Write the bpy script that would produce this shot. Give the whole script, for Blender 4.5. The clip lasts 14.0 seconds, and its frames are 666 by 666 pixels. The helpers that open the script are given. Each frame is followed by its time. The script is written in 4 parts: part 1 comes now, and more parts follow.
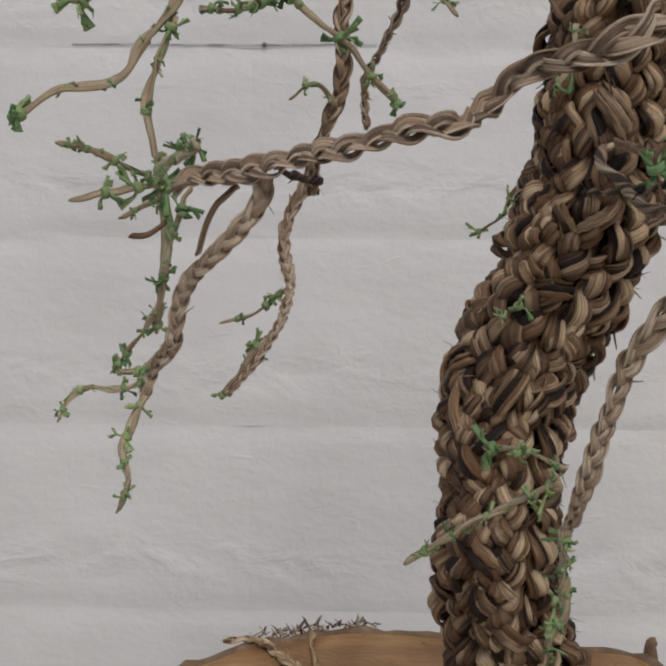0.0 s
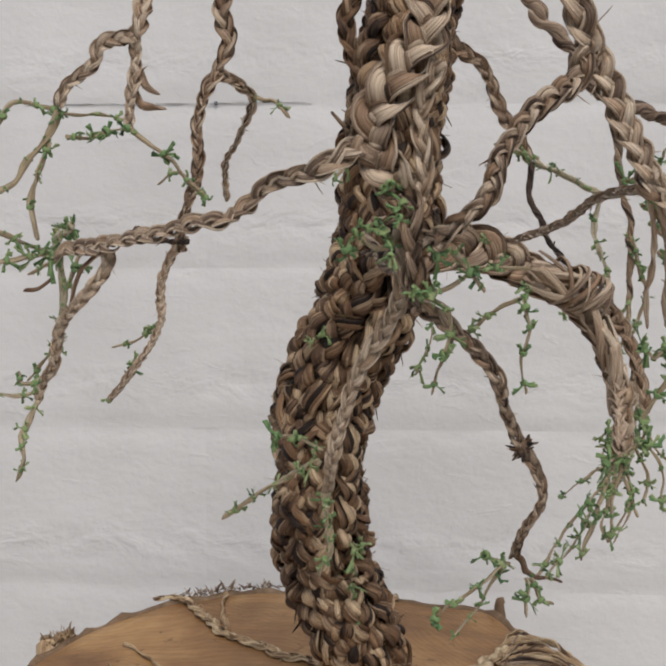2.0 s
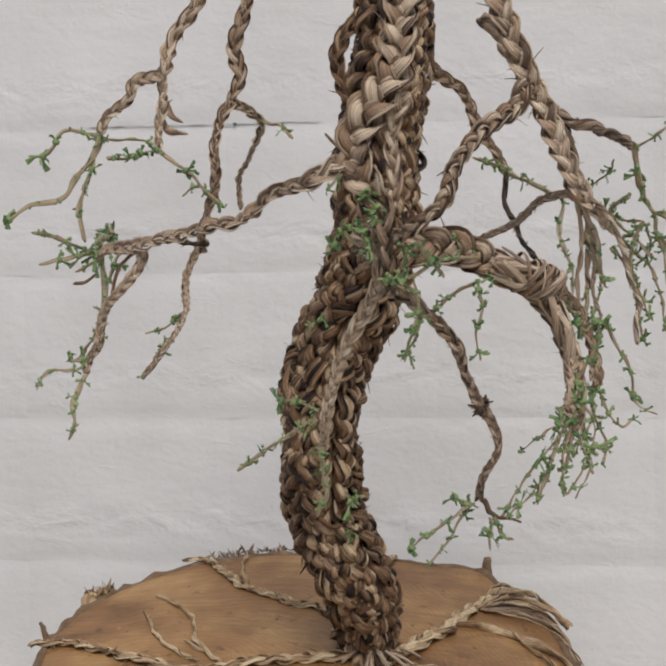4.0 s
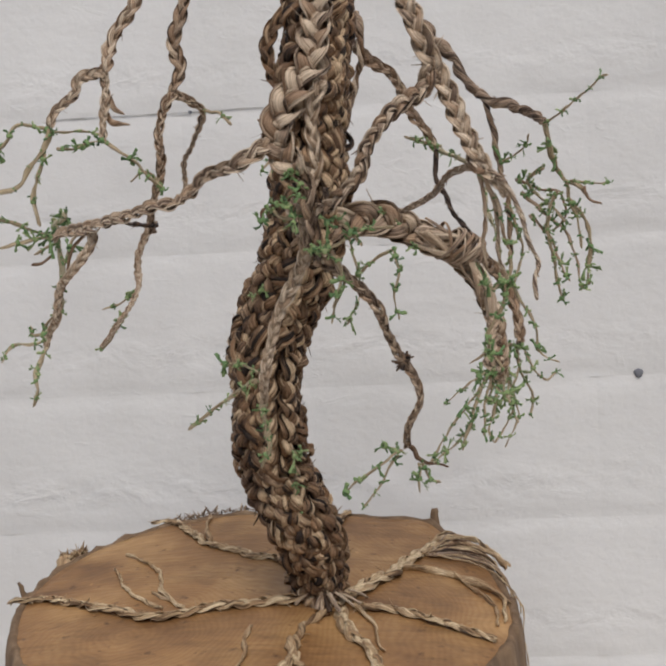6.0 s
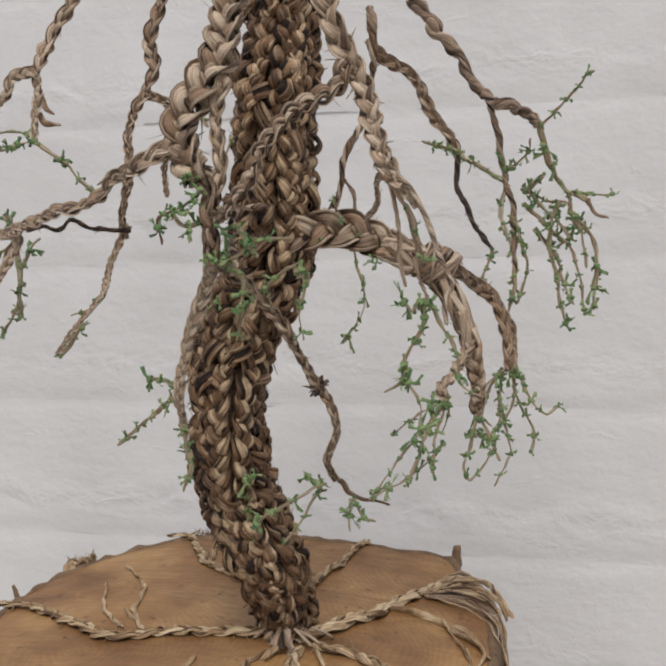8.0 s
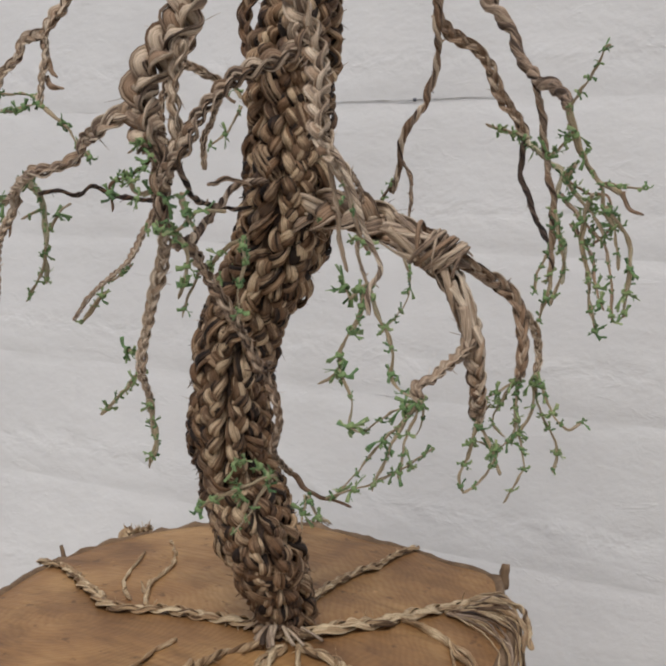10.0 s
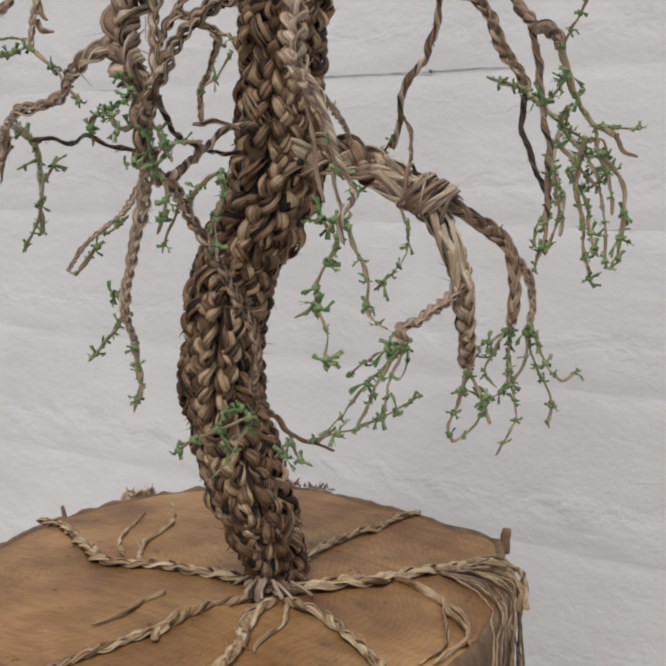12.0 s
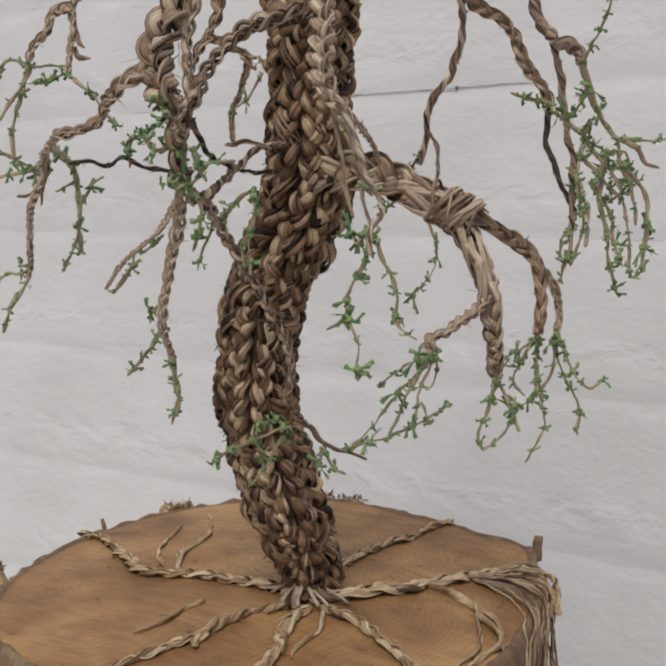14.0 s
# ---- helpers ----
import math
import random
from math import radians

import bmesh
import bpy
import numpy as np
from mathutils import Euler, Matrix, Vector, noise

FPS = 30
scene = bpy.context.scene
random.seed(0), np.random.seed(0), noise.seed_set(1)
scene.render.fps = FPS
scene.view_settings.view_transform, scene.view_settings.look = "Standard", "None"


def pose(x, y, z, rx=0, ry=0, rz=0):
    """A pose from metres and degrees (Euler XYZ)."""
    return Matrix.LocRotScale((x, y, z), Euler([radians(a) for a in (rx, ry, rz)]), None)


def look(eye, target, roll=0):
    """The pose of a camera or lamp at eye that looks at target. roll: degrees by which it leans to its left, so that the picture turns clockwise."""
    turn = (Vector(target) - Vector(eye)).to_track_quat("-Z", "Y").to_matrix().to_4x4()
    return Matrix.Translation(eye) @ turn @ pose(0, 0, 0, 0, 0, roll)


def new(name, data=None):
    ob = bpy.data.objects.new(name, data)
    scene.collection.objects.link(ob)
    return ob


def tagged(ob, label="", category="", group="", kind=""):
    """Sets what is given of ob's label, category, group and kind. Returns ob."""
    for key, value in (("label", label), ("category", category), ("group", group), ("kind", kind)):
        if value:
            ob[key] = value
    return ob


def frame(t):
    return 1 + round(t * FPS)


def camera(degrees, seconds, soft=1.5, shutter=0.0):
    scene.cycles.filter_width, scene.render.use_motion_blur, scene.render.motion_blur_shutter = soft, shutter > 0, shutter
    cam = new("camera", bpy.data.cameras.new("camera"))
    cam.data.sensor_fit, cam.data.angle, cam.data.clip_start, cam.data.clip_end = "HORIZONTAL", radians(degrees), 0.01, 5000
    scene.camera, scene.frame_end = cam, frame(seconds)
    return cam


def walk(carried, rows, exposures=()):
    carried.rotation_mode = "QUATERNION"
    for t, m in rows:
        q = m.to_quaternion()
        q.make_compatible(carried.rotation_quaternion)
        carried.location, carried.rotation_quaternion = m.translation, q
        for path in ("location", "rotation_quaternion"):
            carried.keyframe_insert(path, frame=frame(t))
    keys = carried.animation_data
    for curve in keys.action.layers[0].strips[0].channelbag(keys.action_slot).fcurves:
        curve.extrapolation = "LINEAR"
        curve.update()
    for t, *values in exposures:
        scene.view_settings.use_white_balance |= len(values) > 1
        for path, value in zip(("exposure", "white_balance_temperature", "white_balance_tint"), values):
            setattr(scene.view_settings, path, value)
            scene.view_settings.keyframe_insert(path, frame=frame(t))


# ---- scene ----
cam = camera(33.0, 14.0, soft=2.5)
PATH = [
    (0, (-0.044, -0.229, 0.116), (-0.1, 1.768, 0.025), 0.5),
    (0.5, (-0.03, -0.244, 0.115), (-0.094, 1.753, 0.027), 0.4),
    (1, (-0.016, -0.26, 0.117), (-0.1, 1.737, 0.036), 0.2),
    (1.5, (-0.003, -0.283, 0.121), (-0.108, 1.713, 0.046), 0.1),
    (2, (0.006, -0.304, 0.123), (-0.126, 1.69, 0.047), 0.1),
    (2.2, (0.009, -0.311, 0.123), (-0.14, 1.682, 0.047), 0.1),
    (4.3, (0.019, -0.365, 0.116), (-0.162, 1.627, 0.066), -0.6),
    (4.5, (0.016, -0.369, 0.119), (-0.14, 1.624, 0.048), -0.8),
    (5, (0.024, -0.375, 0.116), (-0.129, 1.617, 0.048), -1.4),
    (5.5, (0.031, -0.382, 0.114), (-0.125, 1.611, 0.036), -2.0),
    (6, (0.036, -0.389, 0.112), (-0.118, 1.604, 0.029), -2.7),
    (6.5, (0.046, -0.396, 0.11), (-0.107, 1.596, 0.018), -3.2),
    (7, (0.064, -0.387, 0.106), (-0.143, 1.6, 0.011), -3.8),
    (7.5, (0.092, -0.364, 0.109), (-0.302, 1.595, 0.038), -3.0),
    (7.7, (0.104, -0.356, 0.111), (-0.367, 1.586, 0.049), -2.0),
    (9.8, (0.187, -0.295, 0.113), (-0.83, 1.425, 0.031), 3.7),
    (10, (0.189, -0.293, 0.111), (-0.838, 1.422, 0.032), 3.8),
    (10.5, (0.192, -0.289, 0.107), (-0.846, 1.419, 0.027), 4.1),
    (11, (0.193, -0.288, 0.103), (-0.848, 1.418, 0.021), 4.4),
    (11.5, (0.197, -0.284, 0.098), (-0.862, 1.411, 0.019), 4.4),
    (12, (0.201, -0.281, 0.095), (-0.89, 1.393, 0.021), 4.2),
    (12.5, (0.206, -0.28, 0.093), (-0.91, 1.378, 0.021), 3.8),
    (13, (0.208, -0.282, 0.092), (-0.917, 1.37, 0.03), 3.4),
    (13.5, (0.207, -0.286, 0.094), (-0.925, 1.362, 0.04), 3.4),
    (14, (0.206, -0.288, 0.094), (-0.934, 1.354, 0.046), 3.3),
]
walk(cam, [(t, look(eye, target, roll)) for t, eye, target, roll in PATH],
     exposures=[(0, 0.08), (1, 0.18), (2, 0.3), (5, 0.31), (7.5, 0.31), (10, 0.27), (14, 0.26)])

# ---- light ----
world = bpy.data.worlds.new("daylight")
world.use_nodes = True
scene.world = world
wn = world.node_tree.nodes
sky = wn.new("ShaderNodeTexSky")
sky.sky_type = "NISHITA"
sky.sun_disc = False
sky.sun_elevation = radians(52)
sky.sun_rotation = radians(166)
sky.air_density = 1.0
sky.dust_density = 2.0
sky.ozone_density = 0.6
world.node_tree.links.new(sky.outputs[0], wn["Background"].inputs[0])
wn["Background"].inputs[1].default_value = 0.072
sun = new("sun", bpy.data.lights.new("sun", "SUN"))
sun.data.energy = 1.56
sun.data.angle = radians(38)
sun.data.color = (1.0, 0.93, 0.84)
sun.matrix_world = look((0.2, -0.8, 1.15), (0, 0, 0))


# ---- materials ----
def material(name):
    m = bpy.data.materials.new(name)
    m.use_nodes = True
    return m, m.node_tree.nodes, m.node_tree.links, m.node_tree.nodes["Principled BSDF"]


def ramp(n, stops):
    r = n.new("ShaderNodeValToRGB")
    e = r.color_ramp.elements
    e[0].position, e[0].color = stops[0][0], (*stops[0][1], 1)
    e[1].position, e[1].color = stops[-1][0], (*stops[-1][1], 1)
    for p, c in stops[1:-1]:
        x = e.new(p)
        x.color = (*c, 1)
    return r


def mathn(n, l, op, a, b):
    m = n.new("ShaderNodeMath")
    m.operation = op
    for i, v in enumerate((a, b)):
        if isinstance(v, (int, float)):
            m.inputs[i].default_value = v
        else:
            l.new(v, m.inputs[i])
    return m.outputs[0]


def mix(n, l, mode, fac, a, b):
    m = n.new("ShaderNodeMix")
    m.data_type, m.blend_type = "RGBA", mode
    for i, v in ((0, fac), (6, a), (7, b)):
        if isinstance(v, (int, float)):
            m.inputs[i].default_value = v
        elif isinstance(v, tuple):
            m.inputs[i].default_value = (*v, 1)
        else:
            l.new(v, m.inputs[i])
    return m.outputs[2]


def noise_tex(n, l, vec, scale, detail=3, rough=0.55, dist=0.0):
    t = n.new("ShaderNodeTexNoise")
    t.inputs["Scale"].default_value = scale
    t.inputs["Detail"].default_value = detail
    t.inputs["Roughness"].default_value = rough
    t.inputs["Distortion"].default_value = dist
    if vec is not None:
        l.new(vec, t.inputs["Vector"])
    return t


def mapped(n, l, vec, scale):
    m = n.new("ShaderNodeMapping")
    m.inputs["Scale"].default_value = scale
    l.new(vec, m.inputs["Vector"])
    return m.outputs[0]


def bump(n, l, height, strength, dist, chain=None):
    b = n.new("ShaderNodeBump")
    b.inputs["Strength"].default_value = strength
    b.inputs["Distance"].default_value = dist
    l.new(height, b.inputs["Height"])
    if chain is not None:
        l.new(chain, b.inputs["Normal"])
    return b.outputs[0]


def seagrass(name, dark, mid, pale, shift):
    """Dried seagrass blades: fibres run along the strand, tone changes from strand to strand and along it."""
    m, n, l, p = material(name)
    uv = n.new("ShaderNodeUVMap").outputs[0]
    geo = n.new("ShaderNodeNewGeometry")
    isl = geo.outputs["Random Per Island"]
    comb = n.new("ShaderNodeCombineXYZ")
    l.new(mathn(n, l, "MULTIPLY", isl, 37.0), comb.inputs[2])
    add = n.new("ShaderNodeVectorMath")
    l.new(uv, add.inputs[0])
    l.new(comb.outputs[0], add.inputs[1])
    uvr = add.outputs[0]
    slow = noise_tex(n, l, mapped(n, l, uvr, (85, 3.0, 1)), 1.0, 3)
    fib = noise_tex(n, l, mapped(n, l, uvr, (70, 38, 1)), 1.0, 4, 0.65)
    tone = mathn(n, l, "ADD", mathn(n, l, "MULTIPLY", isl, 0.42), mathn(n, l, "MULTIPLY", slow.outputs[0], 1.1))
    tone = mathn(n, l, "ADD", tone, shift - 0.14)
    r = ramp(n, [(0.45, dark), (0.56, mid), (0.66, mid), (0.79, pale)])
    l.new(tone, r.inputs[0])
    fr = ramp(n, [(0.39, (0.36, 0.3, 0.25)), (0.5, (0.84, 0.82, 0.8)), (0.6, (1.06, 1.05, 1.03))])
    l.new(fib.outputs[0], fr.inputs[0])
    hue = mathn(n, l, "FRACT", mathn(n, l, "MULTIPLY", isl, 13.7), 0)
    warm = mathn(n, l, "MULTIPLY", mathn(n, l, "GREATER_THAN", hue, 0.74), 0.4)
    toned = mix(n, l, "MIX", warm, r.outputs[0], (0.3, 0.165, 0.08))
    col = mix(n, l, "MULTIPLY", 0.85, toned, fr.outputs[0])
    l.new(col, p.inputs["Base Color"])
    p.inputs["Roughness"].default_value = 0.6
    p.inputs["Specular IOR Level"].default_value = 0.3
    l.new(bump(n, l, fib.outputs[0], 0.9, 0.00032), p.inputs["Normal"])
    return m


GRASS_TRUNK = seagrass("seagrass_trunk", (0.026, 0.015, 0.01), (0.245, 0.152, 0.09), (0.7, 0.535, 0.355), -0.01)
GRASS_BROWN = seagrass("seagrass_brown", (0.022, 0.013, 0.01), (0.16, 0.095, 0.058), (0.46, 0.33, 0.215), -0.02)
GRASS_ROOT = seagrass("seagrass_root", (0.14, 0.084, 0.045), (0.52, 0.37, 0.22), (0.78, 0.63, 0.42), 0.05)
GRASS_PALE = seagrass("seagrass_pale", (0.19, 0.133, 0.098), (0.55, 0.428, 0.322), (0.79, 0.67, 0.53), 0.06)
GRASS_GREY = seagrass("seagrass_grey", (0.075, 0.048, 0.034), (0.36, 0.265, 0.195), (0.68, 0.555, 0.425), 0.02)
GRASS_GREEN = seagrass("seagrass_greenish", (0.2, 0.185, 0.115), (0.5, 0.455, 0.31), (0.7, 0.64, 0.47), 0.08)
# for dark twigs and ends; on the trunk core it stands for gap shade
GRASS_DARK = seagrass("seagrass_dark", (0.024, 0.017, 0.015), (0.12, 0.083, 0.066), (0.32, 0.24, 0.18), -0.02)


def moss_material():
    m, n, l, p = material("dyed_moss")
    geo = n.new("ShaderNodeNewGeometry")
    tex = n.new("ShaderNodeTexCoord").outputs["Object"]
    nz = noise_tex(n, l, tex, 900, 2)
    obi = n.new("ShaderNodeObjectInfo")
    t = mathn(n, l, "ADD", mathn(n, l, "MULTIPLY", geo.outputs["Random Per Island"], 0.5), mathn(n, l, "MULTIPLY", nz.outputs[0], 0.35))
    t = mathn(n, l, "ADD", t, mathn(n, l, "MULTIPLY", obi.outputs["Random"], 0.25))
    r = ramp(n, [(0.2, (0.045, 0.09, 0.042)), (0.42, (0.12, 0.225, 0.088)), (0.68, (0.23, 0.315, 0.13)), (0.95, (0.46, 0.48, 0.28))])
    l.new(t, r.inputs[0])
    l.new(r.outputs[0], p.inputs["Base Color"])
    p.inputs["Roughness"].default_value = 0.75
    return m


MOSS = moss_material()


def wall_material():
    m, n, l, p = material("white_painted_brick")
    pos = n.new("ShaderNodeNewGeometry").outputs["Position"]
    stain = noise_tex(n, l, pos, 9, 4, 0.6)
    fine = noise_tex(n, l, pos, 420, 4, 0.6)
    lump = noise_tex(n, l, mapped(n, l, pos, (1, 1, 1.8)), 34, 3, 0.5)
    pit = noise_tex(n, l, pos, 140, 5, 0.7, 0.4)
    r = ramp(n, [(0.3, (0.61, 0.607, 0.607)), (0.7, (0.69, 0.69, 0.692))])
    l.new(stain.outputs[0], r.inputs[0])
    l.new(r.outputs[0], p.inputs["Base Color"])
    p.inputs["Roughness"].default_value = 0.62
    b = bump(n, l, lump.outputs[0], 0.22, 0.004)
    sep = n.new("ShaderNodeSeparateXYZ")
    l.new(pos, sep.inputs[0])
    fr = mathn(n, l, "FRACT", mathn(n, l, "MULTIPLY", mathn(n, l, "ADD", sep.outputs[2], 1.0215 + 0.0775), 1 / 0.0775), 0)
    near = mathn(n, l, "ABSOLUTE", mathn(n, l, "SUBTRACT", fr, 0.182), 0)
    smear = noise_tex(n, l, mapped(n, l, pos, (34, 34, 55)), 1.0, 4, 0.55, 0.3)
    mask = mathn(n, l, "MAXIMUM", mathn(n, l, "SUBTRACT", 1.0, mathn(n, l, "MULTIPLY", near, 6.0)), 0.12)
    b = bump(n, l, mathn(n, l, "MULTIPLY", mathn(n, l, "SUBTRACT", smear.outputs[0], 0.5), mask), 0.6, 0.005, b)
    chip = noise_tex(n, l, mapped(n, l, pos, (34, 34, 85)), 1.0, 4, 0.6, 0.8)
    flake = ramp(n, [(0.63, (0, 0, 0)), (0.7, (1, 1, 1))])
    l.new(chip.outputs[0], flake.inputs[0])
    b = bump(n, l, flake.outputs[0], 0.18, 0.0009, b)
    b = bump(n, l, pit.outputs[0], 0.22, 0.0018, b)
    b = bump(n, l, fine.outputs[0], 0.12, 0.0005, b)
    l.new(b, p.inputs["Normal"])
    return m


WALL = wall_material()


def wood_material():
    m, n, l, p = material("sawn_wood")
    pos = n.new("ShaderNodeTexCoord").outputs["Object"]
    mp = n.new("ShaderNodeMapping")
    mp.inputs["Location"].default_value = (0.068, 0.02, 0)
    l.new(pos, mp.inputs["Vector"])
    warp = noise_tex(n, l, pos, 14, 3)
    ln = n.new("ShaderNodeVectorMath")
    ln.operation = "LENGTH"
    flat = mapped(n, l, mp.outputs[0], (1, 1, 0))
    l.new(flat, ln.inputs[0])
    d = mathn(n, l, "ADD", ln.outputs["Value"], mathn(n, l, "MULTIPLY", warp.outputs[0], 0.05))
    ring = mathn(n, l, "SINE", mathn(n, l, "MULTIPLY", d, 2600.0), 0)
    blotch = noise_tex(n, l, pos, 26, 5, 0.6)
    grain = noise_tex(n, l, mapped(n, l, pos, (60, 420, 60)), 1.0, 4)
    r = ramp(n, [(0.3, (0.19, 0.09, 0.034)), (0.5, (0.33, 0.178, 0.07)), (0.72, (0.52, 0.32, 0.14))])
    l.new(blotch.outputs[0], r.inputs[0])
    rr = ramp(n, [(0.3, (0.86, 0.8, 0.73)), (0.8, (1.0, 1.0, 1.0))])
    l.new(mathn(n, l, "ADD", mathn(n, l, "MULTIPLY", ring, 0.25), 0.6), rr.inputs[0])
    c = mix(n, l, "MULTIPLY", 0.75, r.outputs[0], rr.outputs[0])
    gr = ramp(n, [(0.35, (0.7, 0.66, 0.6)), (0.6, (1.0, 1.0, 1.0))])
    l.new(grain.outputs[0], gr.inputs[0])
    c = mix(n, l, "MULTIPLY", 0.45, c, gr.outputs[0])
    spot = noise_tex(n, l, pos, 170, 3, 0.6)
    sr = ramp(n, [(0.28, (0.3, 0.22, 0.17)), (0.37, (1.0, 1.0, 1.0)), (0.7, (1.0, 1.0, 1.0)), (0.78, (1.7, 1.75, 1.8))])
    l.new(spot.outputs[0], sr.inputs[0])
    c = mix(n, l, "MULTIPLY", 0.8, c, sr.outputs[0])
    grime = noise_tex(n, l, mapped(n, l, pos, (22, 55, 22)), 1.0, 6, 0.7, 0.6)
    gm = ramp(n, [(0.36, (0.5, 0.47, 0.45)), (0.5, (0.93, 0.93, 0.93)), (0.6, (1.0, 1.0, 1.0))])
    l.new(grime.outputs[0], gm.inputs[0])
    c = mix(n, l, "MULTIPLY", 0.6, c, gm.outputs[0])
    l.new(c, p.inputs["Base Color"])
    p.inputs["Roughness"].default_value = 0.52
    l.new(bump(n, l, spot.outputs[0], 0.4, 0.0005, bump(n, l, grain.outputs[0], 0.4, 0.0006)), p.inputs["Normal"])
    return m


WOOD = wood_material()


def bark_material():
    m, n, l, p = material("bark")
    pos = n.new("ShaderNodeTexCoord").outputs["Object"]
    a = noise_tex(n, l, mapped(n, l, pos, (150, 150, 40)), 1.0, 5, 0.65, 0.5)
    b = noise_tex(n, l, pos, 30, 3)
    r = ramp(n, [(0.3, (0.075, 0.045, 0.026)), (0.55, (0.2, 0.128, 0.074)), (0.8, (0.38, 0.275, 0.175))])
    l.new(mathn(n, l, "ADD", mathn(n, l, "MULTIPLY", a.outputs[0], 0.7), mathn(n, l, "MULTIPLY", b.outputs[0], 0.3)), r.inputs[0])
    l.new(r.outputs[0], p.inputs["Base Color"])
    p.inputs["Roughness"].default_value = 0.85
    l.new(bump(n, l, a.outputs[0], 0.9, 0.002), p.inputs["Normal"])
    return m


BARK = bark_material()


def table_material():
    m, n, l, p = material("pale_table")
    pos = n.new("ShaderNodeNewGeometry").outputs["Position"]
    t = noise_tex(n, l, mapped(n, l, pos, (3, 60, 3)), 1.0, 4)
    r = ramp(n, [(0.3, (0.45, 0.42, 0.38)), (0.7, (0.6, 0.57, 0.53))])
    l.new(t.outputs[0], r.inputs[0])
    l.new(r.outputs[0], p.inputs["Base Color"])
    p.inputs["Roughness"].default_value = 0.5
    return m


TABLE = table_material()


# ---- mesh helpers ----
class Soup:
    """Gathers vertices, faces and strand coordinates of one mesh."""

    def __init__(self):
        self.v, self.f, self.uv = [], [], []

    def grid(self, rows, lengths, caps=True):
        k = len(rows[0])
        base = len(self.v)
        for row in rows:
            self.v.extend(row)
        for i in range(len(rows) - 1):
            for j in range(k):
                a, b = base + i * k + j, base + i * k + (j + 1) % k
                self.f.append((a, b, b + k, a + k))
                self.uv.append(((lengths[i], j / k), (lengths[i], (j + 1) / k), (lengths[i + 1], (j + 1) / k), (lengths[i + 1], j / k)))
        if caps:
            for i, flip in ((0, True), (len(rows) - 1, False)):
                ring = [base + i * k + j for j in range(k)]
                self.f.append(tuple(reversed(ring)) if flip else tuple(ring))
                self.uv.append(tuple((lengths[i], 0.5) for _ in ring))

    def mesh(self, name, mat, smooth=True):
        me = bpy.data.meshes.new(name)
        me.from_pydata([tuple(map(float, p)) for p in self.v], [], self.f)
        layer = me.uv_layers.new(name="UVMap")
        flat = [c for face in self.uv for pair in face for c in pair]
        layer.data.foreach_set("uv", flat)
        me.materials.append(mat)
        if smooth:
            me.polygons.foreach_set("use_smooth", [True] * len(me.polygons))
        me.update()
        return me


def part(name, soup, mat, parent, label="", smooth=True):
    ob = new(name, soup.mesh(name, mat, smooth))
    ob.parent = parent
    if label:
        tagged(ob, label)
    return ob


def spline(pts, step):
    """Points at even steps on a smooth curve through pts, in metres."""
    p = np.array(pts, float)
    p = np.vstack([2 * p[0] - p[1], p, 2 * p[-1] - p[-2]])
    fine = []
    for i in range(1, len(p) - 2):
        for t in np.linspace(0, 1, 24, endpoint=False):
            a, b, c, d = p[i - 1], p[i], p[i + 1], p[i + 2]
            fine.append(0.5 * (2 * b + (c - a) * t + (2 * a - 5 * b + 4 * c - d) * t * t + (3 * b - a - 3 * c + d) * t ** 3))
    fine.append(p[-2])
    fine = np.array(fine)
    s = np.concatenate([[0], np.cumsum(np.linalg.norm(np.diff(fine, axis=0), axis=1))])
    n = max(3, int(s[-1] / step) + 1)
    q = np.linspace(0, s[-1], n)
    return np.stack([np.interp(q, s, fine[:, i]) for i in range(3)], 1), q


def frames(c, first=(0.0, 1.0, 0.0)):
    """Unturning side vectors along a curve."""
    t = np.gradient(c, axis=0)
    t /= np.linalg.norm(t, axis=1)[:, None] + 1e-12
    a = np.array(first) - t[0] * np.dot(first, t[0])
    if np.linalg.norm(a) < 1e-3:
        a = np.array((1.0, 0.0, 0.0)) - t[0] * t[0][0]
    out = []
    for d in t:
        a = a - d * np.dot(a, d)
        a /= np.linalg.norm(a)
        out.append(a.copy())
    n = np.array(out)
    return t, n, np.cross(t, n)


def tube(soup, c, s, wide, thin, normal, sides=8, ridge=0.0, rnd=None, taper=(0.0, 0.0)):
    """A flattened strand round the curve c; wide and thin are half sizes, normal its flat side, ridge its lengthwise folds."""
    t = np.gradient(c, axis=0)
    t /= np.linalg.norm(t, axis=1)[:, None] + 1e-12
    n = normal - t * np.sum(normal * t, axis=1)[:, None]
    n /= np.linalg.norm(n, axis=1)[:, None] + 1e-12
    b = np.cross(t, n)
    s = np.asarray(s, float)
    th = np.arange(sides) / sides * 2 * math.pi
    off = rnd.random() * 9 if rnd else 0.0
    k = np.ones(len(s))
    if taper[0]:
        k = np.minimum(k, 0.4 + 0.6 * s / taper[0])
    if taper[1]:
        k = np.minimum(k, 0.4 + 0.6 * (s[-1] - s) / taper[1])
    g = np.ones((len(s), sides))
    if ridge:
        for f, amp, drift in ((3, 0.9, 90.0), (5, 1.0, -130.0), (7, 0.8, 170.0)):
            g += ridge * amp * (1.6 * np.abs(np.sin(0.5 * f * th[None, :] + rnd.uniform(0, 6.28) + (0.5 * drift * rnd.uniform(-1, 1)) * s[:, None])) - 1.0)
    w, h = (np.asarray(wide, float) * k)[:, None], (np.asarray(thin, float) * k)[:, None]
    p = c[:, None, :] + b[:, None, :] * (w * g * np.cos(th))[:, :, None] + n[:, None, :] * (h * g * np.sin(th))[:, :, None]
    soup.grid(p.tolist(), (s + off).tolist())


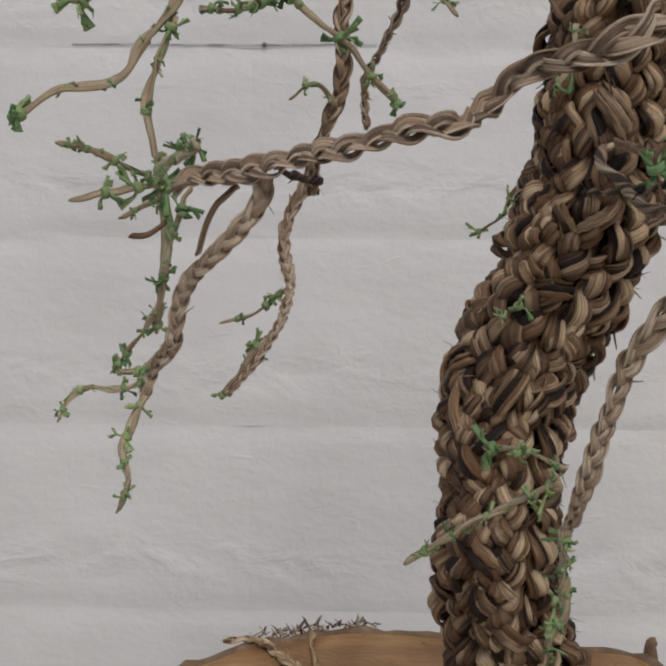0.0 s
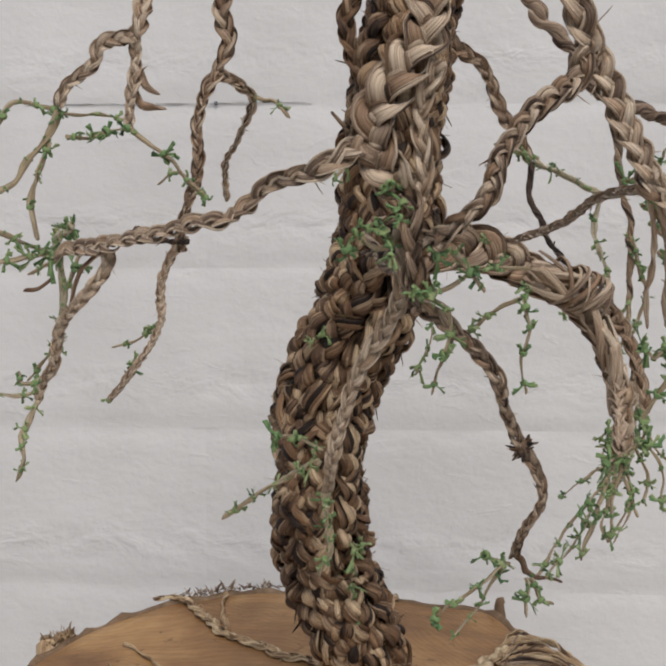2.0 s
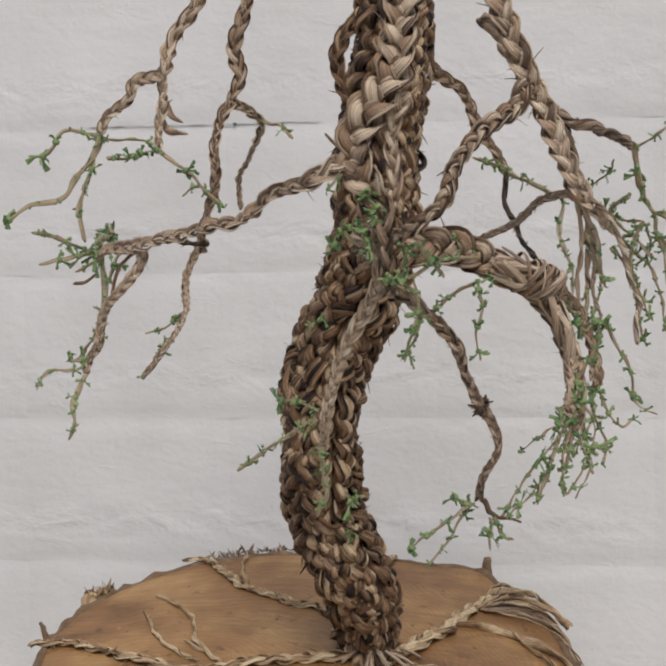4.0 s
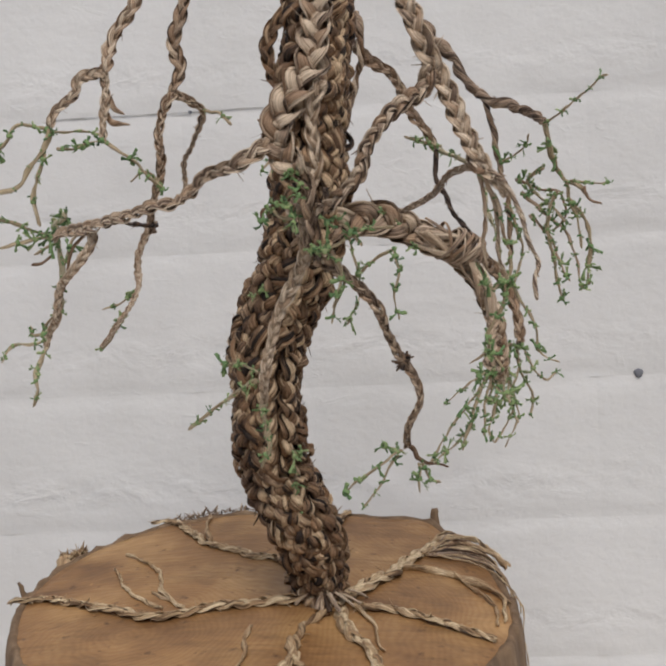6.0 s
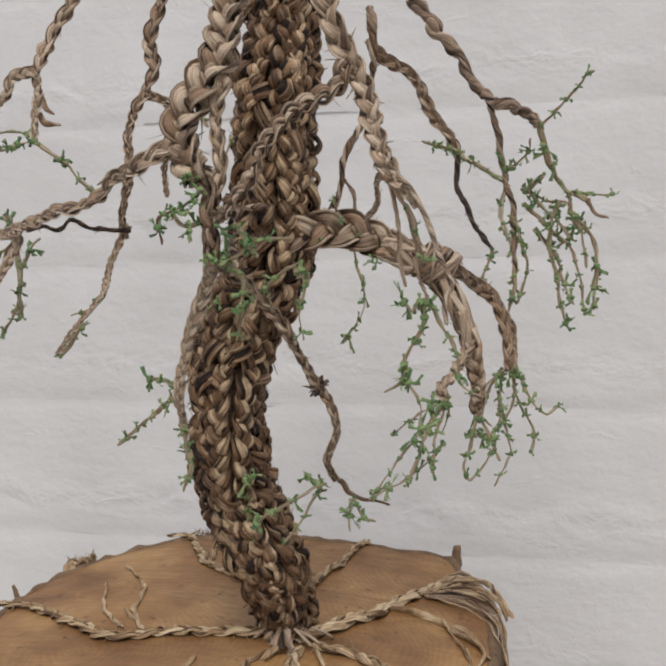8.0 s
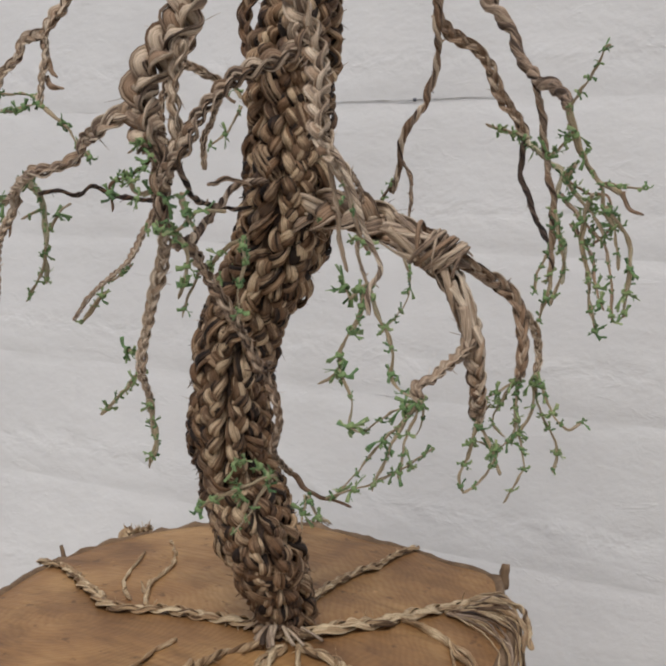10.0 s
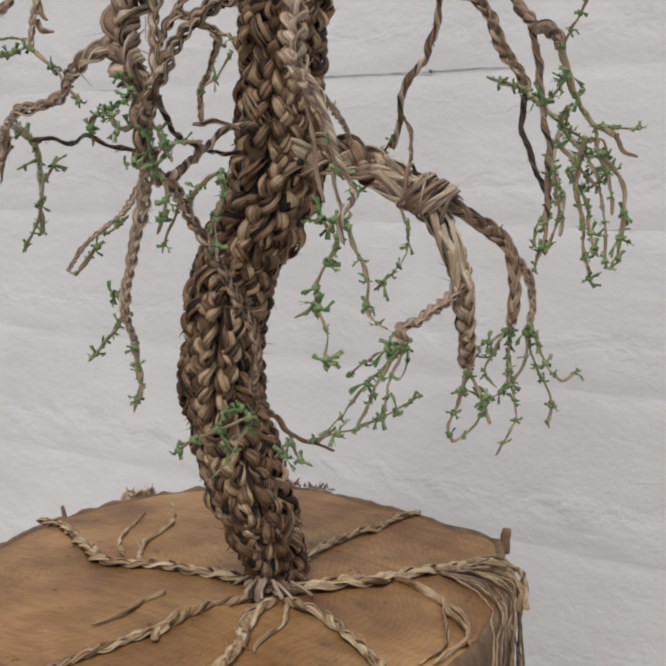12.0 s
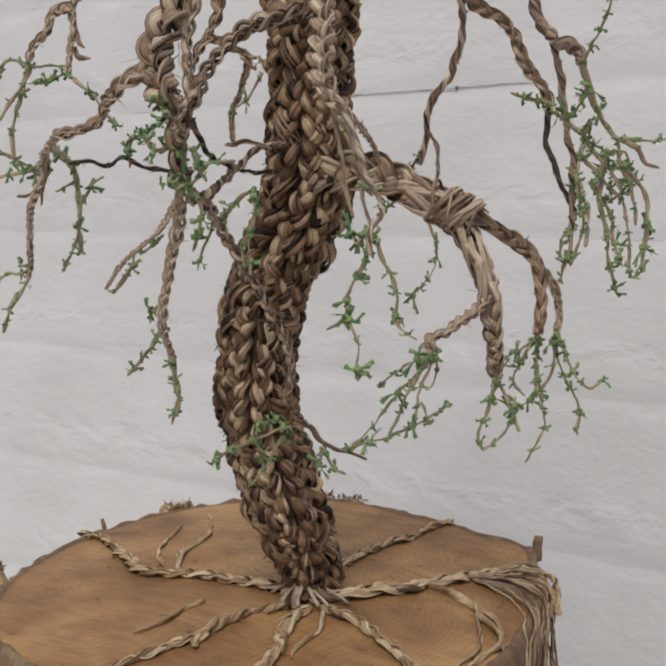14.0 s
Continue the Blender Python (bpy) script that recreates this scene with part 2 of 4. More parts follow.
def stray(soup, rnd, at, way, length, size):
    """One loose fibre end."""
    way = np.array(way) / (np.linalg.norm(way) + 1e-9)
    bend = np.array([rnd.uniform(-1, 1) for _ in range(3)]) * length * 0.35
    c = np.array([at, at + way * length * 0.5 + bend * 0.4, at + way * length + bend])
    c, s = spline(c, length / 4)
    t, n, b = frames(c, (0.3, 0.5, 0.8))
    tube(soup, c, s, size, size * 0.45, n, 4, 0, rnd, (0, length * 0.6))


def braid(soup, pts, r0, r1, rnd, flat=0.62, pitch=5.6, first=(0.0, 1.0, 0.0), strays=1.0, scale=0.001, loose=0.1, chunky=False, ends=False, blades=0, outs=None):
    """A plait of three strands along a curve, each a bundle of folded blades."""
    rm = (r0 + r1) / 2 * scale
    c, s = spline(np.array(pts) * scale, min(rm * 0.34, 0.0008))
    t, n, b = frames(c, first)
    if outs is not None:
        q = np.linspace(0, 1, len(outs))
        o = np.stack([np.interp(np.linspace(0, 1, len(c)), q, outs[:, d]) for d in range(3)], 1)
        n = o - t * np.sum(o * t, axis=1)[:, None]
        n /= np.linalg.norm(n, axis=1)[:, None]
        b = np.cross(t, n)
    total = s[-1] + 1e-9
    r = (r0 + (r1 - r0) * s / total) * scale
    q0 = rnd.uniform(0, 50)
    if ends:
        r = r * np.array([1 + 0.26 * noise.noise(Vector((x / rm * 0.2, q0, 0))) for x in s])
        c = c + np.array([np.array(noise.noise_vector(Vector((x / rm * 0.22, q0, 5)))) for x in s]) * min(rm * 0.36, 0.0009) * np.sin(np.clip(s / total, 0, 1) * math.pi)[:, None] ** 0.3
    pace = np.array([1 + 0.3 * noise.noise(Vector((x / rm * 0.3, q0, 9))) for x in s])
    ph = np.concatenate([[0], np.cumsum(np.diff(s) / ((r[1:] + r[:-1]) / 2) * pace[1:])]) * 2 * math.pi / pitch
    start = rnd.uniform(0, 6.28)
    for k in range(3):
        a = ph + start + k * 2 * math.pi / 3
        wob = np.array([noise.noise(Vector((x * 160, k * 5.3, start))) for x in s]) * loose * 3
        x = r * 0.58 * (np.sin(a) + wob)
        y = r * flat * 0.55 * np.sin(2 * a)
        cc = c + b * x[:, None] + n * y[:, None]
        tilt = n + b * (0.55 * np.sin(a))[:, None]
        tilt /= np.linalg.norm(tilt, axis=1)[:, None]
        side = np.cross(np.gradient(cc, axis=0), tilt)
        side /= np.linalg.norm(side, axis=1)[:, None] + 1e-12
        m = blades or (7 if rm > 0.0045 else 5 if rm > 0.0033 else 4 if rm > 0.0023 else 3 if rm > 0.0015 else 2)
        if chunky:
            m = rnd.choice((2, 3, 3, 4))
        tube(soup, cc - tilt * (r * flat * 0.12)[:, None], s, r * 0.3, r * flat * 0.2, tilt, 7, 0, rnd, (rm * 0.3 if ends else 0, rm * 0.5))
        plump = 1 + (0.24 if chunky else 0.12) * np.sin(2 * a)
        for j in range(m):
            w1 = np.array([noise.noise(Vector((q * 190, k * 3.1 + j * 7.7, start + 4))) for q in s])
            w2 = np.array([noise.noise(Vector((q * 150, k * 2.3 + j * 9.1, start + 8))) for q in s])
            mid = j - (m - 1) / 2
            calm = math.sqrt(2 / max(m, 2))
            shift = r * (0.84 / m * mid * plump + 0.13 * calm * w2)
            lift = r * flat * (0.36 * calm * w1 - 0.5 * abs(mid) / m)
            wide = r * (0.6 / m + 0.025) * (1 + 0.4 * w2) * plump
            thick = r * flat * (0.34 / m ** 0.8) * (1 + 0.4 * w1) * plump
            cut = rm * rnd.uniform(0.3, 0.9)
            tube(soup, cc + side * shift[:, None] + tilt * lift[:, None], s, wide, thick, tilt + side * (1.1 * w1 + 1.3 * mid / m)[:, None], 10 if m < 4 else 8, 0.07, rnd, (rm * 0.3 if ends else 0, cut))
    for _ in range(int(strays * total / 0.005)):
        i = rnd.randrange(1, len(c) - 1)
        d = b[i] * rnd.choice((-1, 1)) + n[i] * rnd.uniform(-1, 1) + t[i] * rnd.uniform(-0.8, 0.8)
        stray(soup, rnd, c[i] + d * r[i] * 0.5, d + t[i] * rnd.uniform(-2.5, 2.5), rnd.uniform(0.4, 1.0) * (r[i] + 0.0012), rnd.uniform(0.00012, 0.0003))
    return c


def twist(soup, pts, r0, r1, rnd, turns=8.5, strands=3, scale=0.001):
    """Creased blades laid loosely round one another, with swellings and kinks."""
    rm = (r0 + r1) / 2 * scale
    c, s = spline(np.array(pts) * scale, 0.0006)
    seed = rnd.uniform(0, 90)
    total = s[-1] + 1e-9
    ease = np.sin(np.clip(s / total, 0, 1) * math.pi)[:, None] ** 0.4
    c = c + ease * rm * 1.05 * np.array([np.array(noise.noise_vector(Vector((x * 170, seed, 2)))) for x in s])
    t, n, b = frames(c)
    r = (r0 + (r1 - r0) * s / total) * scale
    r = r * np.array([1 + 0.5 * noise.noise(Vector((x * 260, seed, 4))) for x in s])
    pace = np.array([1 + 0.8 * noise.noise(Vector((x * 120, seed, 6))) for x in s])
    lay = np.concatenate([[0], np.cumsum(np.diff(s) * pace[1:])]) / rm / turns * 2 * math.pi + rnd.uniform(0, 6.28)
    for k in range(strands):
        a = lay + k * 2 * math.pi / strands + 0.5 * np.array([noise.noise(Vector((x * 140, seed, k * 3.3))) for x in s])
        out = b * np.cos(a)[:, None] + n * np.sin(a)[:, None]
        fat = rnd.uniform(0.75, 1.15)
        tube(soup, c + out * (r * 0.46)[:, None], s, r * 0.6 * fat, r * 0.42 * fat, out, 12, 0.1, rnd, (0, 0.001))
    for _ in range(int(total / 0.0026)):
        i = rnd.randrange(1, len(c) - 1)
        d = b[i] * rnd.uniform(-1, 1) + n[i] * rnd.uniform(-1, 1)
        stray(soup, rnd, c[i] + d * r[i] * 0.6, d + t[i] * rnd.uniform(-3, 3), rnd.uniform(0.0008, 0.0022), rnd.uniform(0.00015, 0.00042))
    return c


def single(soup, pts, r0, r1, rnd, scale=0.001):
    """One bent blade, kinked and creased, with a thinner one laid along it."""
    c, s = spline(np.array(pts) * scale, 0.0008)
    seed = rnd.uniform(0, 90)
    total = s[-1] + 1e-9
    ease = np.sin(np.clip(s / total, 0, 1) * math.pi)[:, None] ** 0.4
    c = c + ease * (0.0011 * np.array([np.array(noise.noise_vector(Vector((x * 105, seed, 0)))) for x in s]) + 0.0004 * np.array([np.array(noise.noise_vector(Vector((x * 330, seed, 1)))) for x in s]))
    t, n, b = frames(c, (0.2, 0.9, 0.3))
    r = (r0 + (r1 - r0) * s / total) * scale
    r = r * (1 + 0.4 * np.array([noise.noise(Vector((x * 260, seed, 3))) for x in s]))
    turn = np.array([noise.noise(Vector((x * 90, seed, 7))) for x in s]) * 4
    out = n * np.cos(turn)[:, None] + b * np.sin(turn)[:, None]
    tube(soup, c, s, r, r * 0.5, out, 11, 0.1, rnd, (0, 0.0007))
    i = int(len(c) * rnd.uniform(0.5, 0.95))
    if i > 5:
        tube(soup, c[:i] + out[:i] * (r[:i] * 0.45)[:, None], s[:i], r[:i] * 0.55, r[:i] * 0.3, out[:i] + b[:i] * 0.5, 8, 0.08, rnd, (0, 0.001))
    return c


# ---- moss ----
def moss_mesh(seed, pieces, size):
    """A green strip tied round the twig, with flared short ends."""
    rnd = random.Random(seed)
    soup = Soup()
    th = np.linspace(0, 2 * math.pi * 1.9, 22)
    rr = size * 0.3
    c = np.array([(rr * math.cos(q), rr * math.sin(q), size * 0.13 * (q / 6.0 - 1) + size * 0.05 * rnd.uniform(-1, 1)) for q in th])
    tube(soup, c, np.linspace(0, rr * 12, 22), size * 0.17, size * 0.09, np.array([(math.cos(q), math.sin(q), 0.2) for q in th]), 5, 0, rnd)
    for k in range(pieces):
        a = 2 * math.pi * k / pieces + rnd.uniform(-0.8, 0.8)
        d = np.array((math.cos(a), math.sin(a), rnd.choice((-1, 1)) * rnd.uniform(0.3, 1.5)))
        d /= np.linalg.norm(d)
        e = d + np.array([rnd.uniform(-0.9, 0.9) for _ in range(3)])
        ln = size * rnd.uniform(0.4, 1.05)
        for blade in range(3):
            e2 = e + np.array([rnd.uniform(-0.7, 0.7) for _ in range(3)])
            c, s = spline([d * rr * 0.6, d * (rr + ln * 0.4), d * (rr + ln * 0.45) + e2 * ln * 0.5], ln / 5)
            t, n, b = frames(c, (rnd.uniform(-1, 1), 0.3, rnd.uniform(-1, 1)))
            f = s / s[-1]
            tube(soup, c, s, size * (0.1 + 0.1 * f) * rnd.uniform(0.6, 1.2), size * 0.05 * (1 - 0.5 * f), n, 6, 0, rnd)
    return soup.mesh("moss_tuft", MOSS)


TUFTS = [moss_mesh(i, 3 + i % 3, 0.0021 + 0.0003 * (i % 3)) for i in range(10)]
moss_rnd = random.Random(5)


def tuft(parent, at, size=1.0, way=None):
    ob = new("moss_tuft", moss_rnd.choice(TUFTS))
    ob.parent = parent
    turn = Euler([moss_rnd.uniform(0, 6.28) for _ in range(3)]).to_quaternion()
    if way is not None:
        turn = Vector(way).to_track_quat("Z", "Y") @ Euler((moss_rnd.uniform(-0.4, 0.4), moss_rnd.uniform(-0.4, 0.4), moss_rnd.uniform(0, 6.28))).to_quaternion()
    ob.matrix_basis = Matrix.LocRotScale(Vector(at), turn, Vector((size, size, size)) * moss_rnd.uniform(0.6, 1.25))
    return ob


# ---- wall and table ----
COURSE, JOINT_Z, WALL_Y = 0.0775, -0.0215, 0.2335
wall = new("wall_back")
tagged(wall, "white-painted brick wall with soft filled joints", "wall", kind="structure")
rnd = random.Random(3)


def box(soup, x0, x1, y0, y1, z0, z1):
    base = len(soup.v)
    soup.v += [(x, y, z) for x in (x0, x1) for y in (y0, y1) for z in (z0, z1)]
    for f in ((0, 1, 3, 2), (4, 6, 7, 5), (0, 4, 5, 1), (2, 3, 7, 6), (0, 2, 6, 4), (1, 5, 7, 3)):
        soup.f.append(tuple(base + i for i in f))
        soup.uv.append(tuple((0.0, 0.0) for _ in f))


core = Soup()
box(core, -3.0, 3.0, WALL_Y + 0.0014, WALL_Y + 0.12, -0.86, 1.6)
part("mortar", core, WALL, wall, smooth=False)


def brick_mesh(seed, w, h):
    """A brick face under thick paint: a low pillow with uneven soft edges."""
    r = random.Random(seed)
    soup = Soup()
    us = [w * k / 22 for k in range(23)]
    vs = [0.0, 0.0025, 0.005, 0.008, 0.013, 0.02, 0.029, 0.039, 0.0485, 0.0575, 0.0645, 0.0695, 0.0725, 0.075, h]
    for j, v in enumerate(vs):
        for i, u in enumerate(us):
            e = min(i, len(us) - 1 - i, j, len(vs) - 1 - j)
            d = min(v, h - v)
            q = noise.noise(Vector((u * 55, seed * 9.0, v * 60)))
            y = 0.0009 * math.exp(-(d / 0.0055) ** 2) * (0.75 + 0.7 * q * (e > 0))
            y += 0.00035 * math.exp(-(min(u, w - u) / 0.006) ** 2)
            if e:
                y += 0.0005 * noise.noise(Vector((u * 32, seed * 5.0, v * 42))) + 0.00018 * noise.noise(Vector((u * 110, seed * 3.0, v * 130)))
            soup.v.append((u - w / 2, y, v - h / 2 + (r.uniform(-0.0007, 0.0007) if e else 0)))
    nx = len(us)
    for j in range(len(vs) - 1):
        for i in range(nx - 1):
            a = j * nx + i
            soup.f.append((a, a + 1, a + nx + 1, a + nx))
            soup.uv.append(tuple((0.0, 0.0) for _ in range(4)))
    return soup.mesh("brick", WALL)


BRICKS = [brick_mesh(i, 0.2225, COURSE) for i in range(6)]
for row in range(-3, 8):
    z = JOINT_Z + (row + 0.5) * COURSE
    for col in range(-4, 5):
        ob = new("brick", BRICKS[(row * 5 + col * 3) % 6])
        ob.parent = wall
        ob.location = (col * 0.2225 + (0.111 if row % 2 else 0.0) + 0.02 , WALL_Y, z)

table = new("table_top")
tagged(table, "plain pale table top under the log", "table", kind="structure")
tb = Soup()
box(tb, -1.2, 1.2, -0.9, WALL_Y, -0.19, -0.15)
part("board", tb, TABLE, table, smooth=False)
for x in (-1.1, 1.1):
    for y in (-0.8, 0.12):
        leg = Soup()
        box(leg, x, x + 0.07, y, y + 0.07, -0.86, -0.19)
        part("table_leg", leg, TABLE, table, smooth=False)
floor = Soup()
box(floor, -6, 6, -6, WALL_Y + 0.12, -0.92, -0.86)
tagged(part("floor", floor, TABLE, None, smooth=False), "plain pale floor in front of the wall", "floor", kind="structure")

# ---- log ----
LOG_C, TILT_X, TILT_Y, DOME = (-0.022, 0.008), -0.025, 0.15, 0.75


def log_top(x, y):
    return TILT_X * x + TILT_Y * y - DOME * (x - LOG_C[0]) ** 2


def log_radius(a):
    def swell(at, wide):
        return math.exp(-(((a - radians(at) + math.pi) % (2 * math.pi) - math.pi) / wide) ** 2)
    r = 0.0895 + 0.0118 * swell(152, 0.66) + 0.0072 * swell(45, 0.36) + 0.0075 * swell(55, 0.12) - 0.004 * swell(90, 0.22)
    return r + 0.0012 * noise.noise(Vector((math.cos(a) * 6, math.sin(a) * 6, 1)))


log = new("log_slice")
tagged(log, "sawn round of orange-brown log with rough bark, standing under the tree", "log")
sp = Soup()
NA = 180
rings = (0.968, 0.95, 0.9, 0.8, 0.65, 0.5, 0.35, 0.2, 0.08)
rows = []
for k in rings:
    row = []
    for j in range(NA):
        a = 2 * math.pi * j / NA
        r = log_radius(a) * k
        x, y = LOG_C[0] + r * math.cos(a), LOG_C[1] + r * math.sin(a)
        drop = 0.0012 if k == rings[0] else 0.0
        row.append((x, y, log_top(x, y) - drop + 0.0004 * noise.noise(Vector((x * 60, y * 60, 2)))))
    rows.append(row)
low = [(LOG_C[0] + (p[0] - LOG_C[0]) * 0.99, LOG_C[1] + (p[1] - LOG_C[1]) * 0.99, -0.15) for p in rows[0]]
sp.grid([low] + rows, [0.0] * (len(rows) + 1))
part("sawn_face", sp, WOOD, log, "smooth orange-brown sawn wood")

bk = Soup()
rows = []
for i, (dz, k) in enumerate(((-0.0006, 0.948), (0.0003, 0.957), (0.0007, 0.966), (0.0006, 0.978), (-0.0012, 0.988), (-0.006, 0.997), (-0.014, 1.0), (-0.024, 1.003), (-0.036, 1.0), (-0.05, 1.003), (-0.07, 1.0), (-0.1, 1.002), (-0.125, 0.998), (-1, 0.997))):
    row = []
    for j in range(NA):
        a = 2 * math.pi * j / NA
        n1 = noise.noise(Vector((math.cos(a) * 16, math.sin(a) * 16, dz * 40)))
        n2 = noise.noise(Vector((math.cos(a) * 5, math.sin(a) * 5, 4)))
        r = log_radius(a) * (k + (0.014 * n1 + 0.008 * n2 if i > 1 else 0.003 * n1))
        x, y = LOG_C[0] + r * math.cos(a), LOG_C[1] + r * math.sin(a)
        z = -0.15 if dz == -1 else log_top(x, y) + dz + 0.0012 * n1 * (i < 4)
        row.append((x, y, z))
    rows.append(row)
bk.grid(rows, [0.0] * len(rows), caps=False)
part("bark", bk, BARK, log, "rough grey-brown bark")


def nub(x, y, z, h, r, lean, seed, name="snag", mat=None):
    rn = random.Random(seed)
    soup = Soup()
    rows = []
    for i in range(6):
        f = i / 5
        row = []
        for j in range(9):
            a = 2 * math.pi * j / 9
            rr = r * (1.15 - 0.35 * f) * (1 + 0.22 * rn.uniform(-1, 1))
            row.append((x + lean[0] * f * h + rr * math.cos(a), y + lean[1] * f * h + rr * math.sin(a), z + f * h * (1 + 0.12 * rn.uniform(-1, 1))))
        rows.append(row)
    soup.grid(rows, [0.0] * 6)
    return part(name, soup, mat or BARK, log)


nub(0.0385, 0.0905, log_top(0.0385, 0.0905) - 0.004, 0.0085, 0.0019, (0.05, 0.0), 1)
nub(-0.1115, 0.0575, -0.003, 0.0098, 0.0042, (-0.12, 0.1), 2, "branch_stub", GRASS_ROOT)
nub(-0.1075, 0.0635, -0.003, 0.0102, 0.0036, (-0.12, 0.1), 3, "branch_stub", GRASS_ROOT)
nub(-0.1205, 0.031, -0.004, 0.0068, 0.0011, (-0.3, 0.0), 5)
nub(-0.1175, -0.024, -0.014, 0.0085, 0.0034, (-0.3, 0.0), 6, "branch_stub", GRASS_ROOT)
nub(-0.115, -0.031, -0.014, 0.008, 0.0026, (-0.3, -0.2), 7, "branch_stub")
rn = random.Random(8)
for base, count in (((-0.1115, 0.0585, 0.0045), 60), ((-0.108, 0.0635, 0.0055), 50), ((-0.118, -0.026, -0.0075), 40)):
    splint = Soup()
    for k in range(count):
        d = np.array((rn.uniform(-1, 1), rn.uniform(-1, 1), rn.uniform(-0.2, 1.0)))
        d /= np.linalg.norm(d)
        stray(splint, rn, np.array(base) + d * 0.0028, d + np.array((0, 0, 0.4)), rn.uniform(0.001, 0.0026), rn.uniform(0.0003, 0.0006))
    part("splinter", splint, GRASS_ROOT, log, "pale straw-like splinters on a stub")

# ---- tree of plaited seagrass ----
tree = new("tree_sculpture")
tagged(tree, "weeping tree plaited from dried brown seagrass with green tied tips", "sculpture")
seeds = random.Random(11)

TRUNK = [(-3.5, 8, -3), (-3.9, 9.3, 6), (-4.6, 4.8, 17.3), (-8.7, -2, 32.6), (-15.8, -2.3, 47.5), (-16.8, -7, 62.2), (-17.3, -7.7, 76.4), (-16.9, -7.5, 89.9), (-12.7, -7.5, 103.8), (-5.5, -7, 117.5), (-0.6, -8.2, 131.1), (1.2, -12, 144.4), (1.6, -13.4, 157.7), (4, -16, 170.6), (5.7, -17.4, 183.2), (8, -19, 205), (8, -19, 230), (7, -17, 265)]
TRUNK_R = [10.4, 10.6, 11.9, 13.3, 13.3, 13.1, 12.7, 13.3, 13.5, 14.0, 14.2, 13.5, 13.3, 13.2, 12.8, 12, 11.5, 10.5]
trunk_soup = Soup()
tc, ts = spline(np.array(TRUNK) * 0.001, 0.002)
tk = np.concatenate([[0], np.cumsum(np.linalg.norm(np.diff(np.array(TRUNK, float), axis=0), axis=1))])
tr = np.interp(ts / ts[-1], tk / tk[-1], np.array(TRUNK_R)) * 0.001
tt, tn, tb2 = frames(tc)
# inner core, coloured dark to stand in for the shade between plaits
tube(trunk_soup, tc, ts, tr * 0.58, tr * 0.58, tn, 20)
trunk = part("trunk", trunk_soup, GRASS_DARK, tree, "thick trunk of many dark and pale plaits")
NB = 13
for k in range(NB):
    rn = random.Random(100 + k)
    a = 2 * math.pi * (k + rn.uniform(-0.15, 0.15)) / NB + 0.26 * np.sin(ts * 30 + k * 1.3) + ts * 2.6
    wob = np.array([noise.noise(Vector((x * 75, k * 4.7, 0))) for x in ts])
    rad = tr - 0.0028 + 0.0026 * wob
    out = tn * np.cos(a)[:, None] + tb2 * np.sin(a)[:, None]
    path = tc + out * rad[:, None]
    soup = Soup()
    braid(soup, path[::3] * 1000, 4.1, 3.7, rn, 0.9, 4.3 + 0.9 * rn.random(), tuple(out[0]), 1.6, loose=0.22, chunky=True, outs=out[::3])
    part("plait", soup, (GRASS_TRUNK, GRASS_BROWN, GRASS_TRUNK, GRASS_TRUNK, GRASS_BROWN)[k % 5], trunk)

# short plump folds of blade that cross the plaits
rn = random.Random(77)
for k in range(130):
    i0 = rn.randrange(2, int(len(tc) * 0.85))
    a0 = rn.uniform(0, 2 * math.pi)
    slope = rn.choice((-1, 1)) * rn.uniform(0.3, 1.2)
    ln = rn.uniform(0.0065, 0.0135)
    deep = rn.choice((-0.0018, -0.001, -0.0005, 0.0))
    soup = Soup()
    blades = rn.choice((2, 2, 3, 3))
    gap = 0.0019 if blades == 2 else 0.0014
    for m in range(blades):
        q = np.linspace(0, 1, 12)
        along = ts[i0] + (q - 0.5) * ln * math.cos(slope) + (m - (blades - 1) / 2) * gap * math.sin(slope)
        i = np.clip(np.searchsorted(ts, along), 0, len(ts) - 1)
        ang = a0 + ((q - 0.5) * ln * math.sin(slope) - (m - (blades - 1) / 2) * gap * math.cos(slope)) / tr[i]
        high = tr[i] - 0.0034 + deep + 0.0042 * np.sin(q * math.pi) ** 0.6 + rn.uniform(-0.0003, 0.0004)
        o = tn[i] * np.cos(ang)[:, None] + tb2[i] * np.sin(ang)[:, None]
        base = np.stack([np.interp(along, ts, tc[:, d]) for d in range(3)], 1)
        c, s = spline(base + o * high[:, None], 0.0006)
        oo = np.stack([np.interp(np.linspace(0, 1, len(c)), q, o[:, d]) for d in range(3)], 1)
        w = (0.0015, 0.0011, 0.00085)[blades - 1] * rn.uniform(0.8, 1.25) * (0.45 + 0.55 * np.sin(np.linspace(0, math.pi, len(c))))
        tilt = np.cross(np.gradient(c, axis=0), oo)
        tilt /= np.linalg.norm(tilt, axis=1)[:, None] + 1e-12
        tube(soup, c, s, w, w * 0.42, oo + tilt * rn.uniform(-0.9, 0.9), 13, 0.09, rn)
    part("loop", soup, rn.choice((GRASS_TRUNK, GRASS_TRUNK, GRASS_BROWN, GRASS_BROWN)), trunk)


